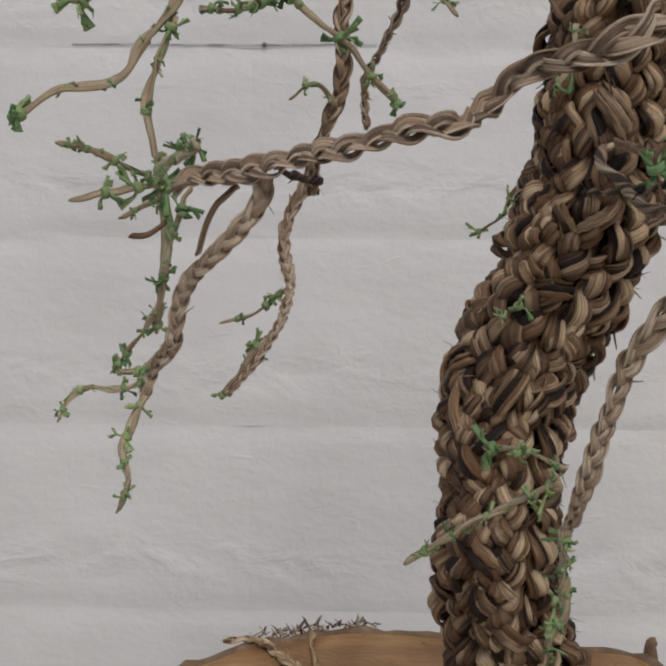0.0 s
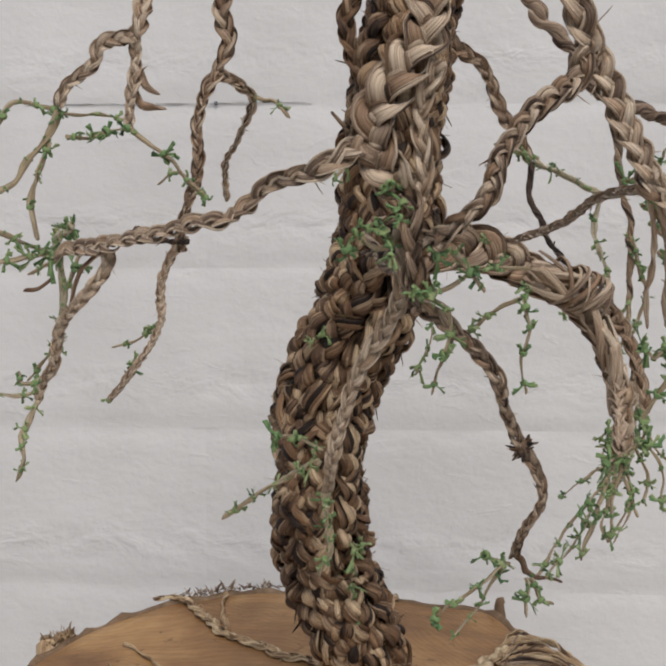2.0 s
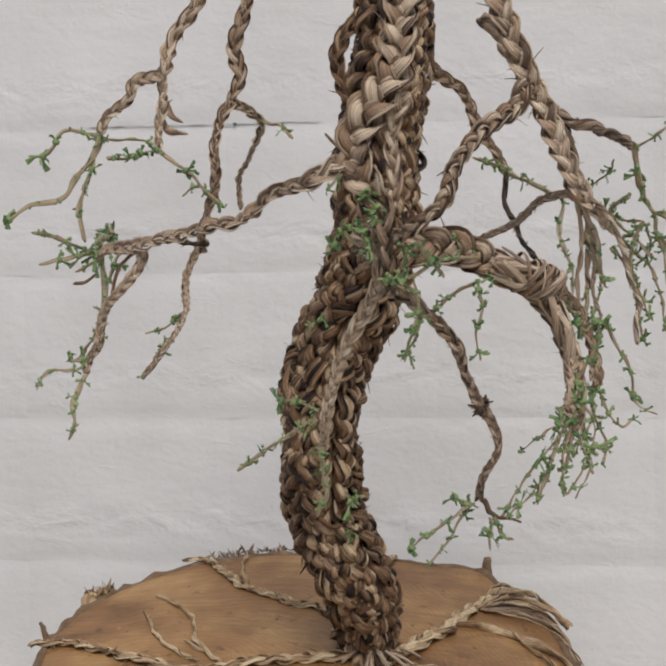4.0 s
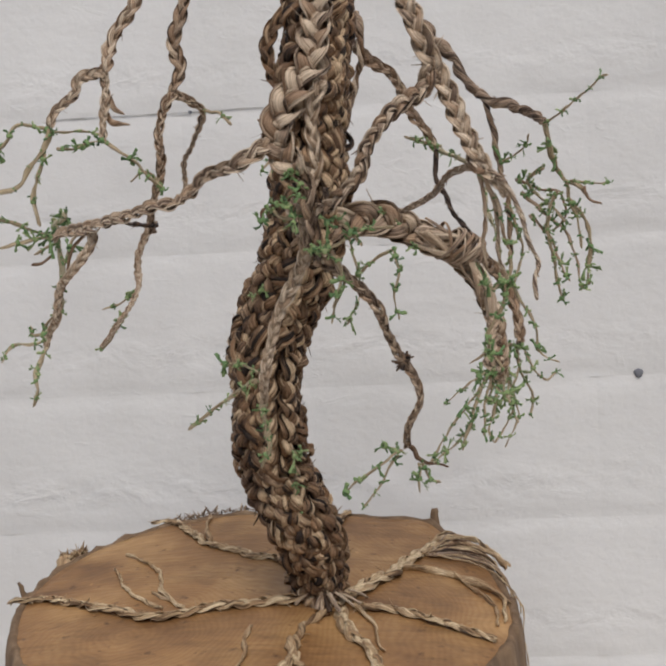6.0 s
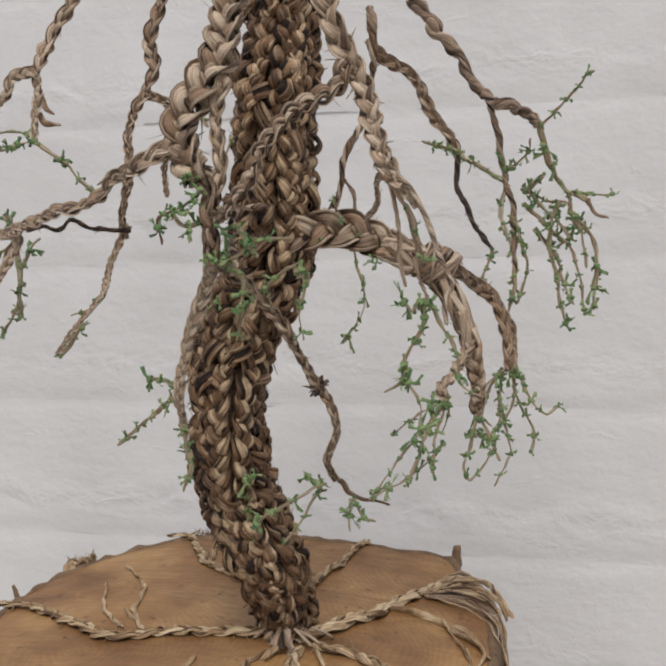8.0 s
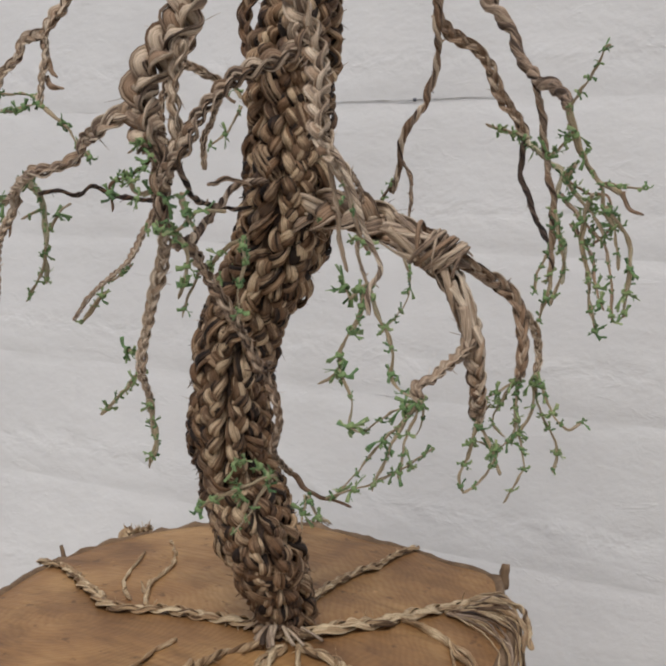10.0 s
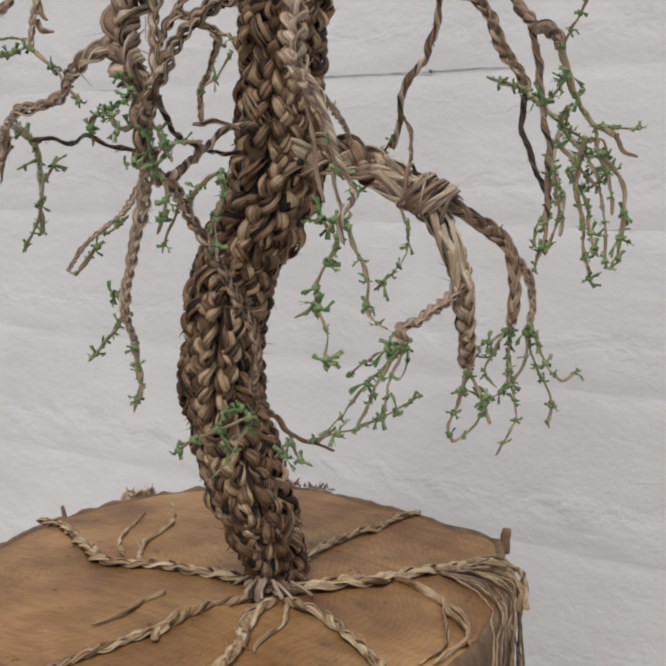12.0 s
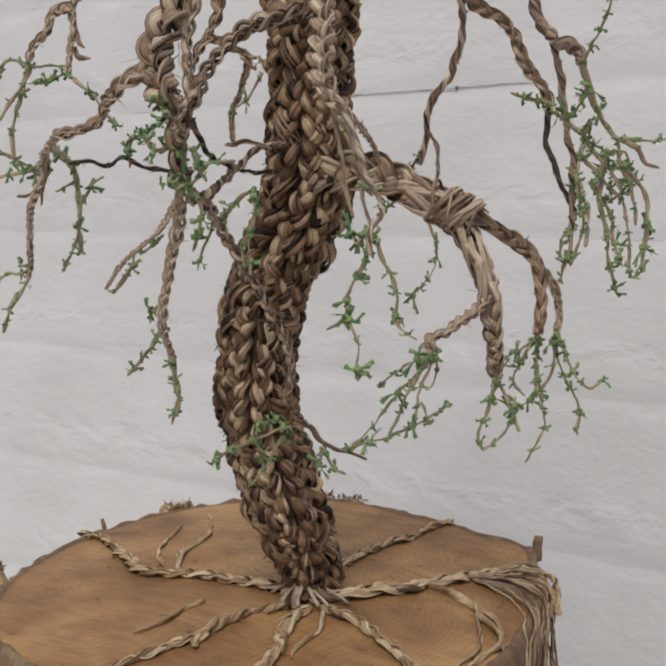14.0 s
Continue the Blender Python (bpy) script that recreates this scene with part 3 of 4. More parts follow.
def limb(kind, r0, r1, *pts, mat=None, name=None):
    rn = random.Random(seeds.randrange(10 ** 6))
    soup = Soup()
    mat = mat or (GRASS_PALE if kind in ("braid", "flat") else GRASS_GREEN if kind == "moss" else GRASS_GREY)
    mossy = kind == "moss"
    if kind == "braid":
        braid(soup, pts, r0 * 0.88, r1 * 0.88, rn, 0.62, 6.2, strays=0.6, loose=0.2, ends=True)
    elif kind == "flat":
        braid(soup, pts, r0 * 0.9, r1 * 0.9, rn, 0.78, 3.3 if r0 > 5 else 4.7, ends=True)
    elif kind == "twist":
        twist(soup, pts, r0, r1, rn)
    elif kind == "rootplait":
        braid(soup, pts, r0 * 1.08, r1 * 1.0, rn, 0.45, 8.6, (0.0, 0.0, 1.0), 1.6, loose=0.35, ends=True, blades=2)
    elif kind == "bundle":
        c, s = spline(np.array(pts) * 0.001, 0.0012)
        t, n, b = frames(c)
        for k in range(int(4.2 * r0)):
            a, q = rn.uniform(0, 6.28), rn.uniform(0.7, 1.0)
            i0, i1 = sorted((rn.randrange(0, len(c)), rn.randrange(0, len(c))))
            if i1 - i0 < 8:
                i0, i1 = max(0, i0 - 8), min(len(c), i0 + 9)
            idx = np.arange(i0, i1)
            rr = (r0 + (r1 - r0) * s[idx] / s[-1]) * 0.001 * q
            aa = a + (s[idx] - s[i0]) * rn.choice((-1, 1)) * rn.uniform(40, 130)
            rr = rr * (1 + 0.12 * np.sin(s[idx] * rn.uniform(150, 400) + a))
            o = n[idx] * np.cos(aa)[:, None] + b[idx] * np.sin(aa)[:, None]
            tube(soup, c[idx] + o * rr[:, None], s[idx], 0.001 * rn.uniform(0.7, 1.5), 0.00035, o, 9, 0.09, rn, (0.001, 0.002))
    elif kind == "wrap":
        c, s = spline(np.array(pts) * 0.001, 0.0005)
        t, n, b = frames(c)
        for k in range(17):
            at = rn.uniform(0.05, 0.9) * s[-1]
            i = int(np.searchsorted(s, at))
            th = np.linspace(0, 2 * math.pi * 1.1, 34)
            lean = rn.uniform(-0.7, 0.7)
            rr = (r0 + (r1 - r0) * at / s[-1]) * 0.001 * rn.uniform(0.78, 0.93)
            cc = np.array([c[i] + rr * (n[i] * math.cos(q) + b[i] * math.sin(q)) + t[i] * (0.0012 * q / 6.28 + lean * rr * math.sin(q)) for q in th])
            oo = np.array([n[i] * math.cos(q) + b[i] * math.sin(q) for q in th])
            ss = np.linspace(0, rr * 6.9, 34)
            tube(soup, cc, ss, rn.uniform(0.00035, 0.0008), 0.0003, oo, 8, 0.08, rn)
    else:
        curve = single(soup, pts, r0 * (0.95 if mossy else 1.15), r1 * (0.95 if mossy else 1.15), rn)
    ob = part(name or ("branch" if kind in ("braid", "flat", "twist", "wrap", "bundle") else "twig"), soup, mat, tree)
    if mossy:
        run = np.concatenate([[0], np.cumsum(np.linalg.norm(np.diff(curve, axis=0), axis=1))])
        d = 0.0015
        while d < run[-1]:
            i = min(max(int(np.searchsorted(run, d)), 1), len(curve) - 1)
            tuft(ob, curve[i], 1.0, curve[i] - curve[i - 1])
            d += rn.uniform(0.0032, 0.0085)
    return ob


def root(kind, r0, r1, *pts):
    return limb("rootplait" if kind == "braid" else kind, r0, r1, *pts, mat=GRASS_ROOT, name="root")


limb("braid", 3.3, 2.6, (-41.8, -50, 213.4), (-44, -52, 204.6), (-46.2, -53, 196.7), (-52.6, -53, 188.6), (-52.9, -58, 181.1), (-54.1, -59, 178.4))
limb("braid", 2.1, 1.8, (-54.1, -59, 178.4), (-60.9, -60, 176.5), (-62.4, -60, 172.2), (-68.5, -60, 168), (-70.8, -60, 163))
limb("braid", 1.9, 1.5, (-54.1, -59, 178.4), (-53.9, -58, 171.7), (-55, -58, 164.7), (-55.5, -58, 159))
limb("twig", 0.8, 0.7, (-53.3, -58, 171.7), (-51.7, -58, 167.5), (-48.4, -59, 165.8))
limb("twig", 0.8, 0.7, (-54.3, -57, 166.6), (-52.8, -57, 163.6), (-47.4, -57, 162.9))
limb("moss", 0.7, 0.5, (-70.2, -60, 161.8), (-76.2, -60, 163.7), (-80.1, -61, 163.7), (-84.2, -62, 157.8), (-89.9, -63, 157.1))
limb("moss", 1, 0.8, (-70.8, -60, 162.4), (-72.7, -60, 157.8), (-76.8, -61, 151.3), (-80.2, -62, 146), (-88.6, -64, 143.9), (-94.6, -66, 139.9))
limb("moss", 0.9, 0.7, (-72.8, -60, 155.4), (-75.3, -60, 149.6), (-76.7, -60, 142.5), (-75.9, -60, 137.2), (-75.4, -60, 133.9))
limb("moss", 0.6, 0.5, (-71.4, -60, 161.9), (-65, -59, 161.8), (-56.3, -58, 160.2))
limb("moss", 0.7, 0.5, (-55.5, -58, 158.8), (-50.2, -56, 154.4), (-45.6, -55, 151.2), (-42.3, -54, 147), (-39.5, -53, 143.7))
limb("moss", 0.6, 0.5, (-69.1, -60, 156.7), (-62.5, -60, 156.9), (-55.7, -58, 158.6))
limb("braid", 3.4, 2.7, (-36.6, -2, 225.7), (-38.1, -4, 217.1), (-40.5, -6, 205.7), (-42.8, -7, 197.4), (-41.5, -8, 187.7), (-43.9, -9, 180.1), mat=GRASS_GREY)
limb("braid", 2.1, 1.8, (-43.9, -9, 180.1), (-47.1, -11, 173.8), (-48.7, -12, 165.6), (-48.5, -12, 157.5), (-50.9, -10, 148.2), (-54.2, -7, 139.6), (-54.7, -4, 133.2), mat=GRASS_GREY)
limb("braid", 2, 1.3, (-43.9, -9, 180.1), (-38.5, -4, 177.4), (-36.6, 2, 174.8), (-39.9, 4, 166), (-44.5, 5, 157.8), (-44.1, 6, 147.6), mat=GRASS_GREY)
limb("moss", 0.9, 0.6, (-37.3, 2, 175.8), (-32.9, 1, 174.5), (-29.3, 0, 173.6), (-25.8, 0, 169.4))
limb("moss", 0.6, 0.5, (-50.2, -11, 149.5), (-53.7, -14, 153.4), (-58.6, -16, 150.2))
limb("braid", 2.9, 2.5, (-2.8, -78, 152.4), (-6, -79, 150.2), (-10.9, -80, 147.4), (-21.6, -74, 144.7), (-27, -71, 140.8), (-31.4, -77, 136.9), (-39.7, -75, 135.7), (-51.5, -68, 134), (-61.8, -60, 132.2), (-70.2, -52, 132.6), (-74.4, -52, 129.9))
limb("twist", 1, 0.8, (-53.1, -4, 136), (-56.3, -12, 135.9), (-59.2, -22, 136.2), (-61.1, -28, 138.3), (-62.4, -33, 135.1), (-64.7, -40, 135.6), (-65.5, -47, 133.6), mat=GRASS_DARK)
limb("braid", 1.9, 1.2, (-54.4, -2, 138), (-59.1, -2, 129.5), (-60.3, -5, 123.1), (-58.7, -10, 117.6), (-59, -20, 109.6), (-62.5, -25, 103.2), (-69, -25, 95.2))
limb("moss", 0.5, 0.4, (-59.4, -10, 114.2), (-65.1, -10, 109.8), (-72.4, -10, 107.7))
limb("moss", 0.9, 0.7, (-62.9, -17, 104.9), (-66.7, -19, 98.9), (-70.6, -20, 94.6))
limb("braid", 2, 1.6, (-59.1, -61, 131.7), (-61.1, -61, 125.6), (-66.9, -59, 119.8), (-72, -56, 115.1), (-74.2, -53, 106.5), (-78, -49, 101.5), (-79.3, -49, 97.5))
limb("moss", 1, 0.7, (-79.3, -49, 97.5), (-80.8, -50, 94.1), (-81.8, -53, 88.3), (-81.1, -55, 84.2), (-82.7, -55, 79.4))
limb("moss", 0.7, 0.5, (-78.7, -48, 100.8), (-83.5, -49, 98.8), (-90.1, -50, 98.5), (-93.1, -51, 93.1))
limb("moss", 0.6, 0.5, (-78.7, -48, 100.8), (-82.8, -49, 101.5), (-84, -49, 104.2))
limb("moss", 1.4, 0.9, (-71, -50, 137.8), (-74.7, -42, 137), (-80, -33, 135.6), (-79.8, -30, 130.1), (-79.6, -29, 120.3), (-82.1, -25, 106.3))
limb("moss", 0.7, 0.5, (-79.4, -29, 118.2), (-81.9, -28, 109), (-89.9, -26, 100))
limb("moss", 0.6, 0.5, (-79.8, -30, 130.1), (-84.3, -32, 128.5), (-87.2, -33, 126.7))
limb("moss", 0.6, 0.5, (-79, -29, 123.1), (-77.6, -26, 129.1), (-76, -22, 133.1))
limb("moss", 0.7, 0.6, (-73.7, -50, 130.7), (-79.9, -52, 132.4), (-85.4, -54, 135.8), (-91.9, -56, 137.1))
limb("moss", 0.7, 0.6, (-74.3, -50, 130.9), (-80.9, -53, 130.3), (-85.3, -55, 129.5), (-89.6, -57, 128.1))
limb("twig", 0.5, 0.4, (-74.8, -51, 126), (-78.2, -52, 123.6), (-81, -54, 122.7), mat=GRASS_DARK)
limb("twig", 0.5, 0.4, (-63.7, -55, 130.8), (-69, -54, 124.7), (-70.6, -53, 119.9))
limb("flat", 6.4, 5.4, (12, -67, 201.5), (11.6, -69, 194.6), (10.6, -71.5, 185.3), (9.6, -74, 174.5), (4.2, -76.5, 165.5), (-0.8, -76.5, 157.3), (1.2, -76, 148.6), (5.2, -77, 143), mat=GRASS_GREY)
limb("braid", 3.9, 3.4, (3.5, -76.5, 145.5), (6.5, -77, 141), (7.6, -76, 132.2), (7.4, -75, 123.3), mat=GRASS_GREY)
limb("braid", 3, 2.4, (12.3, -78, 168.9), (9.3, -76, 162.2), (9.1, -75, 154), (8.9, -74, 145.8), (6.7, -73, 137.5))
limb("braid", 2.9, 1.7, (5.6, -74, 135.3), (5.2, -72, 124.8), (2.8, -68, 117.4), (-4.4, -63, 105.6), (-7.8, -61, 95.7), (-10.2, -59, 85.7), (-12.1, -53, 77.6), mat=GRASS_PALE)
limb("moss", 1.3, 0.8, (-12.1, -53, 77.6), (-11.7, -51, 70.4), (-10.9, -50, 64.5), (-14.2, -49, 57.3))
limb("moss", 0.9, 0.6, (-13.4, -56, 84.7), (-22.8, -50, 79.3), (-29.1, -47, 75.4), (-37.1, -45, 69.4))
limb("moss", 0.7, 0.5, (-12.8, -56, 87.1), (-20.3, -52, 89.9), (-25.1, -50, 90))
limb("moss", 0.6, 0.5, (5.6, -72, 122.7), (12.9, -76, 122.6), (19.3, -78, 126.8), (30.2, -80, 127.4))
limb("moss", 0.6, 0.5, (7, -72, 122.7), (12.9, -74, 119.6), (14.6, -74, 114.4), (11.8, -73, 105.8))
limb("moss", 0.5, 0.4, (0.5, -76, 144.6), (5.2, -78, 140.1), (0.8, -79, 136.8), (-6.4, -80, 133.4), (-5.2, -80, 126.5), mat=GRASS_DARK)
limb("twist", 0.9, 0.7, (11.6, -76, 139.3), (11.5, -72, 134.5), (5, -58, 131.4), (-4.9, -32, 131.8), (-2.4, -24, 133.2), mat=GRASS_DARK)
limb("twist", 1.6, 1.1, (7.8, -70, 118.6), (7.4, -62, 122.3), (-1.3, -42, 131.6), (-3.1, -30, 138.8), (4.4, -26, 140.5))
limb("twig", 0.7, 0.5, (1.4, -50, 136.7), (-1.9, -38, 139.7), (-0, -28, 139))
limb("moss", 0.7, 0.5, (-6.9, -26, 162), (-8, -30, 154.6), (-11.5, -34, 149.6))
limb("twig", 0.4, 0.3, (-9.3, -26, 163.3), (-12.7, -30, 166.4))
limb("moss", 0.8, 0.6, (15.1, -78, 131.8), (18.3, -80, 126.6), (21.2, -80, 122.6))
limb("moss", 0.8, 0.6, (4.4, -74, 133.1), (0.6, -75, 131.9), (-4.4, -76, 134.9))
limb("braid", 2, 1.5, (3.6, -66, 121.9), (12.4, -68, 117.3), (20.4, -71, 110.6), (24.9, -69, 104.1), (26.8, -64, 96.9), (31.9, -61, 87.7), (35.4, -60, 80), (33.1, -57, 73), (30.8, -54, 67.5), (30.6, -44, 61.4), mat=GRASS_GREY)
limb("twig", 0.8, 0.6, (31.8, -46, 61.8), (36.4, -40, 56.1), (43.2, -34, 53.3), mat=GRASS_DARK)
limb("moss", 0.6, 0.5, (29.2, -50, 61.3), (23.7, -54, 59), (17.6, -58, 55.6), (12.3, -60, 51.2))
limb("moss", 0.5, 0.4, (28, -50, 60.1), (24.3, -50, 55.2), (21.3, -50, 50.3), (16.4, -50, 44.2))
limb("moss", 0.7, 0.5, (33.7, -43, 56.3), (33.7, -43, 51.3), (33.9, -43, 47))
limb("moss", 0.7, 0.5, (34.9, -43, 56.3), (37.5, -41, 50.9), (40.6, -40, 49.5))
limb("moss", 0.5, 0.4, (38.8, -40, 55.7), (44, -30, 58.3), (50, -20, 63.1), (54.4, -10, 68.3))
limb("moss", 0.5, 0.4, (29.2, -50, 61.3), (26.2, -50, 62.5), (23.8, -50, 63.1))
limb("moss", 0.6, 0.5, (18.2, -70, 114.1), (23.8, -71, 118.6), (29.9, -72, 121.8))
limb("moss", 0.5, 0.4, (29.9, -72, 121.8), (31, -72, 115.1), (29.2, -72, 107.3), (30.3, -72, 101.7))
limb("moss", 0.4, 0.3, (15.4, -70, 113.1), (13.1, -70, 107.4), (11.1, -70, 101.2))
limb("flat", 2.4, 3.5, (9, -78, 133), (13.5, -82, 134.5), (18.5, -86, 138.3), (22.1, -86, 142.5), (24.3, -84, 149.5), (29.5, -81, 157.2), (36.1, -76, 162), (40.3, -71, 166.2), (42.9, -71, 172), mat=GRASS_GREY)
limb("flat", 4.6, 3.4, (34.5, -69, 196.3), (37, -71, 187.9), (39.7, -72, 179.8), (44.5, -70, 169.5), (48.5, -72, 159.6), (52.2, -76, 150.2), (54, -78, 144))
limb("twist", 2.2, 1.8, (53.6, -77, 146), (54.2, -77, 143.8), (55.3, -77, 141.6))
limb("braid", 3, 1.2, (53.6, -77, 145.5), (55.3, -77, 141.6), (58.9, -77, 138.3), (61.1, -76, 134.2))
limb("twist", 1, 0.7, (54.5, -77, 144), (60.6, -79, 138.1), (64.3, -79, 131.6), (65.9, -77, 124.3), (68.4, -75, 119.8), (69.2, -75, 115.2), (68, -77, 110.8), (68.4, -77, 105.6), mat=GRASS_PALE)
limb("moss", 0.6, 0.5, (61.9, -66, 111.2), (68.4, -66, 98.9), (70.1, -66, 91.2), (75.3, -66, 87.4))
limb("moss", 0.6, 0.5, (61.6, -66, 113.1), (60.1, -66, 105.1), (55.5, -66, 97.8), (55.4, -66, 91.7), (49.8, -66, 88.1))
limb("moss", 0.4, 0.3, (55.4, -66, 92.2), (59.4, -66, 85.1), (59.2, -66, 80.1), (62.2, -66, 78))
limb("twist", 0.8, 0.6, (54.5, -77, 144.5), (56.7, -74, 136.7), (58.9, -70, 128.5), (59, -67, 119.9), (61.3, -66, 112.1), mat=GRASS_PALE)
limb("twig", 0.8, 0.5, (53.9, -77, 142.9), (55.4, -73.3, 132), (55, -69.7, 124.2), (55.9, -66, 115.1), mat=GRASS_PALE)
limb("moss", 0.7, 0.5, (54.6, -77, 141.8), (58.5, -74, 134.1), (60.9, -71, 126.3), (62.1, -68, 120.1), mat=GRASS_PALE)
limb("moss", 0.5, 0.4, (60.7, -66, 112.1), (57.6, -66, 108.9), (54.5, -66, 111.7))
limb("braid", 1.6, 1.2, (54.4, -77, 143.6), (47.2, -60, 143), (41.9, -40, 138.6), (32.6, -20, 135.5))
limb("flat", 7.2, 6.6, (5, -14, 131), (17, -11, 134), (27, -7, 132.4), (36.3, -3, 128.2), (44.2, 4, 124.6), mat=GRASS_GREY)
limb("wrap", 6.9, 6.3, (43.4, -10, 126.2), (49.8, -8, 123.4), (56.6, -5, 119.9), mat=GRASS_GREY)
limb("bundle", 5, 4.2, (36.4, -13, 129), (42.2, -12, 126.5), (49.8, -8, 122.9), (56.5, -2, 119.1), mat=GRASS_PALE)
limb("bundle", 3.9, 2.5, (48.9, -9, 123.8), (56.9, -6, 112.4), (60.6, -4, 103.1), (61.6, -2, 94.8), (62.1, 0, 85.1), mat=GRASS_PALE)
limb("flat", 5.4, 3.1, (46.5, -4, 123.9), (56, -4, 112.4), (59.7, -2, 103), (62, -3, 94.8), (63, -2, 85.3), (62.2, 2, 76.5), mat=GRASS_PALE)
limb("braid", 2.7, 2, (61.2, -4, 99.6), (60, -10, 94.2), (59.3, -20, 89.8), (57.1, -28, 86.6), (58.6, -28, 83.3))
limb("moss", 0.6, 0.5, (58.6, -28, 83.3), (53.9, -30, 75.6), (51.2, -31, 67.4), (48, -32, 58))
limb("moss", 0.5, 0.4, (58.5, -28, 83.9), (51.5, -30, 74.2), (43.7, -31, 64.1), (37, -34, 54))
limb("moss", 0.5, 0.4, (58.6, -28, 83.3), (55.5, -30, 71.3), (54.8, -31, 62.3))
limb("moss", 0.5, 0.4, (58.5, -28, 83.9), (49.9, -30, 78.5), (42.6, -30, 72.5))
limb("moss", 0.5, 0.4, (58.6, -28, 83.3), (58.1, -26, 76.9), (56.5, -26, 73.3))
limb("moss", 0.6, 0.5, (62.4, 1, 76.6), (60.5, 1, 66.6), (58.1, 0, 60.3), (59.8, 0, 55.6))
limb("moss", 0.6, 0.5, (62.6, 1, 76.6), (66.4, 4, 67.1), (69, 5, 61.3))
limb("moss", 0.5, 0.4, (65.5, 4, 69.4), (67.9, 5, 67.2), (63.7, 4, 59.4), (59.8, 0, 55.4))
limb("braid", 3.9, 2.4, (48.7, -3, 124.1), (56.8, -3, 120.8), (62.6, 9, 115.5), (66.9, 14, 109.8), (69.7, 12, 101.3), (70.6, 10, 94.1), (70.8, 9, 89.2), mat=GRASS_GREY)
limb("braid", 2.3, 1.2, (68, 15, 108.6), (70.5, 20, 102.6), (71.1, 23, 96.3), (70.7, 22, 90), mat=GRASS_PALE)
limb("moss", 0.6, 0.5, (67.8, 16, 88.7), (63, 16, 81.9), (61.4, 16, 75.4), (65.1, 16, 70.8))
limb("moss", 0.6, 0.5, (68.4, 16, 88.7), (67.1, 18, 78.4), (66.5, 18, 68.3))
limb("moss", 0.5, 0.4, (67.2, 18, 77.2), (69.4, 19, 68.6), (70, 19, 61.1), (64.8, 19, 50.8))
limb("moss", 0.6, 0.5, (71.4, 20, 90.1), (74.5, 22, 82.8), (80.9, 24, 74.6), (84.9, 25, 76.9))
limb("moss", 0.6, 0.5, (71.4, 20, 90.1), (71.3, 24, 81.1), (76.4, 29, 68.5), (75.4, 30, 60.3))
limb("moss", 0.5, 0.4, (70.8, 20, 88.8), (70.4, 20, 77.4), (64.7, 16, 68.2), (59.4, 6, 69.7))
limb("moss", 0.5, 0.4, (67.8, 16, 88.7), (62.9, 14, 84.5), (59.9, 12, 81.8))
limb("twist", 2, 1.3, (16.6, 47, 216.7), (18.2, 47, 201.1), (14.8, 55, 190.1), (11.9, 56, 178.8), (7.6, 50, 167.7), (4, 54, 155.1), (0.3, 56, 145.7), mat=GRASS_GREY)
limb("moss", 0.8, 0.5, (1.3, 55, 150.2), (-3.3, 55, 142.8), (-7.9, 56, 138.6), (-9.3, 57, 132.8), (-17.1, 58, 128), mat=GRASS_DARK)
limb("twist", 0.9, 0.7, (4.7, 54, 156.6), (8.6, 54, 149.3), (8.6, 54, 137.5), mat=GRASS_GREY)
limb("braid", 3, 2.3, (15.4, 51, 206.4), (20.5, 53, 199), (29.5, 57, 194), (33, 61, 187.5), (36.5, 63, 179.3), (42.5, 65, 170.9), (45.1, 66, 164.6), mat=GRASS_GREY)
limb("twist", 1.3, 1, (46.1, 62, 164), (44.9, 63, 154.9), (49, 63, 145), (53, 62, 136.5), (58.7, 60, 129.5), mat=GRASS_DARK)
limb("moss", 1.3, 0.7, (46.7, 62, 164), (58.8, 50, 156.1), (64.8, 48, 151.9), (63.5, 48, 141.1), (67.3, 48, 127.8), (67.4, 48, 117))
limb("moss", 0.8, 0.6, (47.8, 62, 165.4), (40.9, 60, 167.3), (33.1, 58, 169.7))
limb("moss", 0.7, 0.5, (58.7, 60, 129.5), (56.3, 58, 122.3), (55.5, 56, 113.8))
limb("twist", 2.5, 1.8, (35.7, 32, 213.9), (43, 30, 204.9), (54.8, 28, 189.4), (62.9, 24, 178.1), (74.5, 14, 171.9), (81.9, 3, 164.4), mat=GRASS_GREY)
limb("twist", 1.5, 1, (62.9, 24, 177.5), (65.7, 25, 166.9), (67.4, 26, 156.9), (69.6, 27, 144.4), (70.6, 28, 131.9), (70.5, 29, 120.4), mat=GRASS_GREY)
limb("moss", 1, 0.6, (70.4, 29, 121.7), (69.6, 29, 114), (68.3, 29, 104.9))
limb("moss", 0.9, 0.6, (70, 28, 139.5), (74.4, 28, 125.7), (73.7, 28, 116.8), (71.6, 28, 110.3))
limb("moss", 1.2, 0.8, (81.9, 3, 164.4), (83.5, 6, 157.6), (85.5, 10, 150), (89.4, 12, 145.5), (95.4, 13, 142.2))
limb("leaf", 0.9, 0.7, (95.3, 13, 142.8), (98, 13, 138.1), (101.7, 13, 136.5))
limb("moss", 0.5, 0.4, (90.7, 12, 144.9), (97.3, 10, 144.2), (103.1, 8, 143.5))
limb("moss", 0.8, 0.6, (89.5, 12, 144.9), (90.6, 14, 137.5), (93.6, 16, 130.6), (94.6, 17, 121.2))
limb("moss", 0.9, 0.9, (90.6, 14, 138.6), (95.9, 16, 131.9), (98, 17, 123.7), (96.9, 18, 115.4), (96.9, 18, 108.2))
limb("moss", 0.9, 0.8, (86.6, 14, 142.1), (83, 18, 132.8), (85, 20, 122), (86.1, 21, 112.4), (87.6, 22, 103.7))
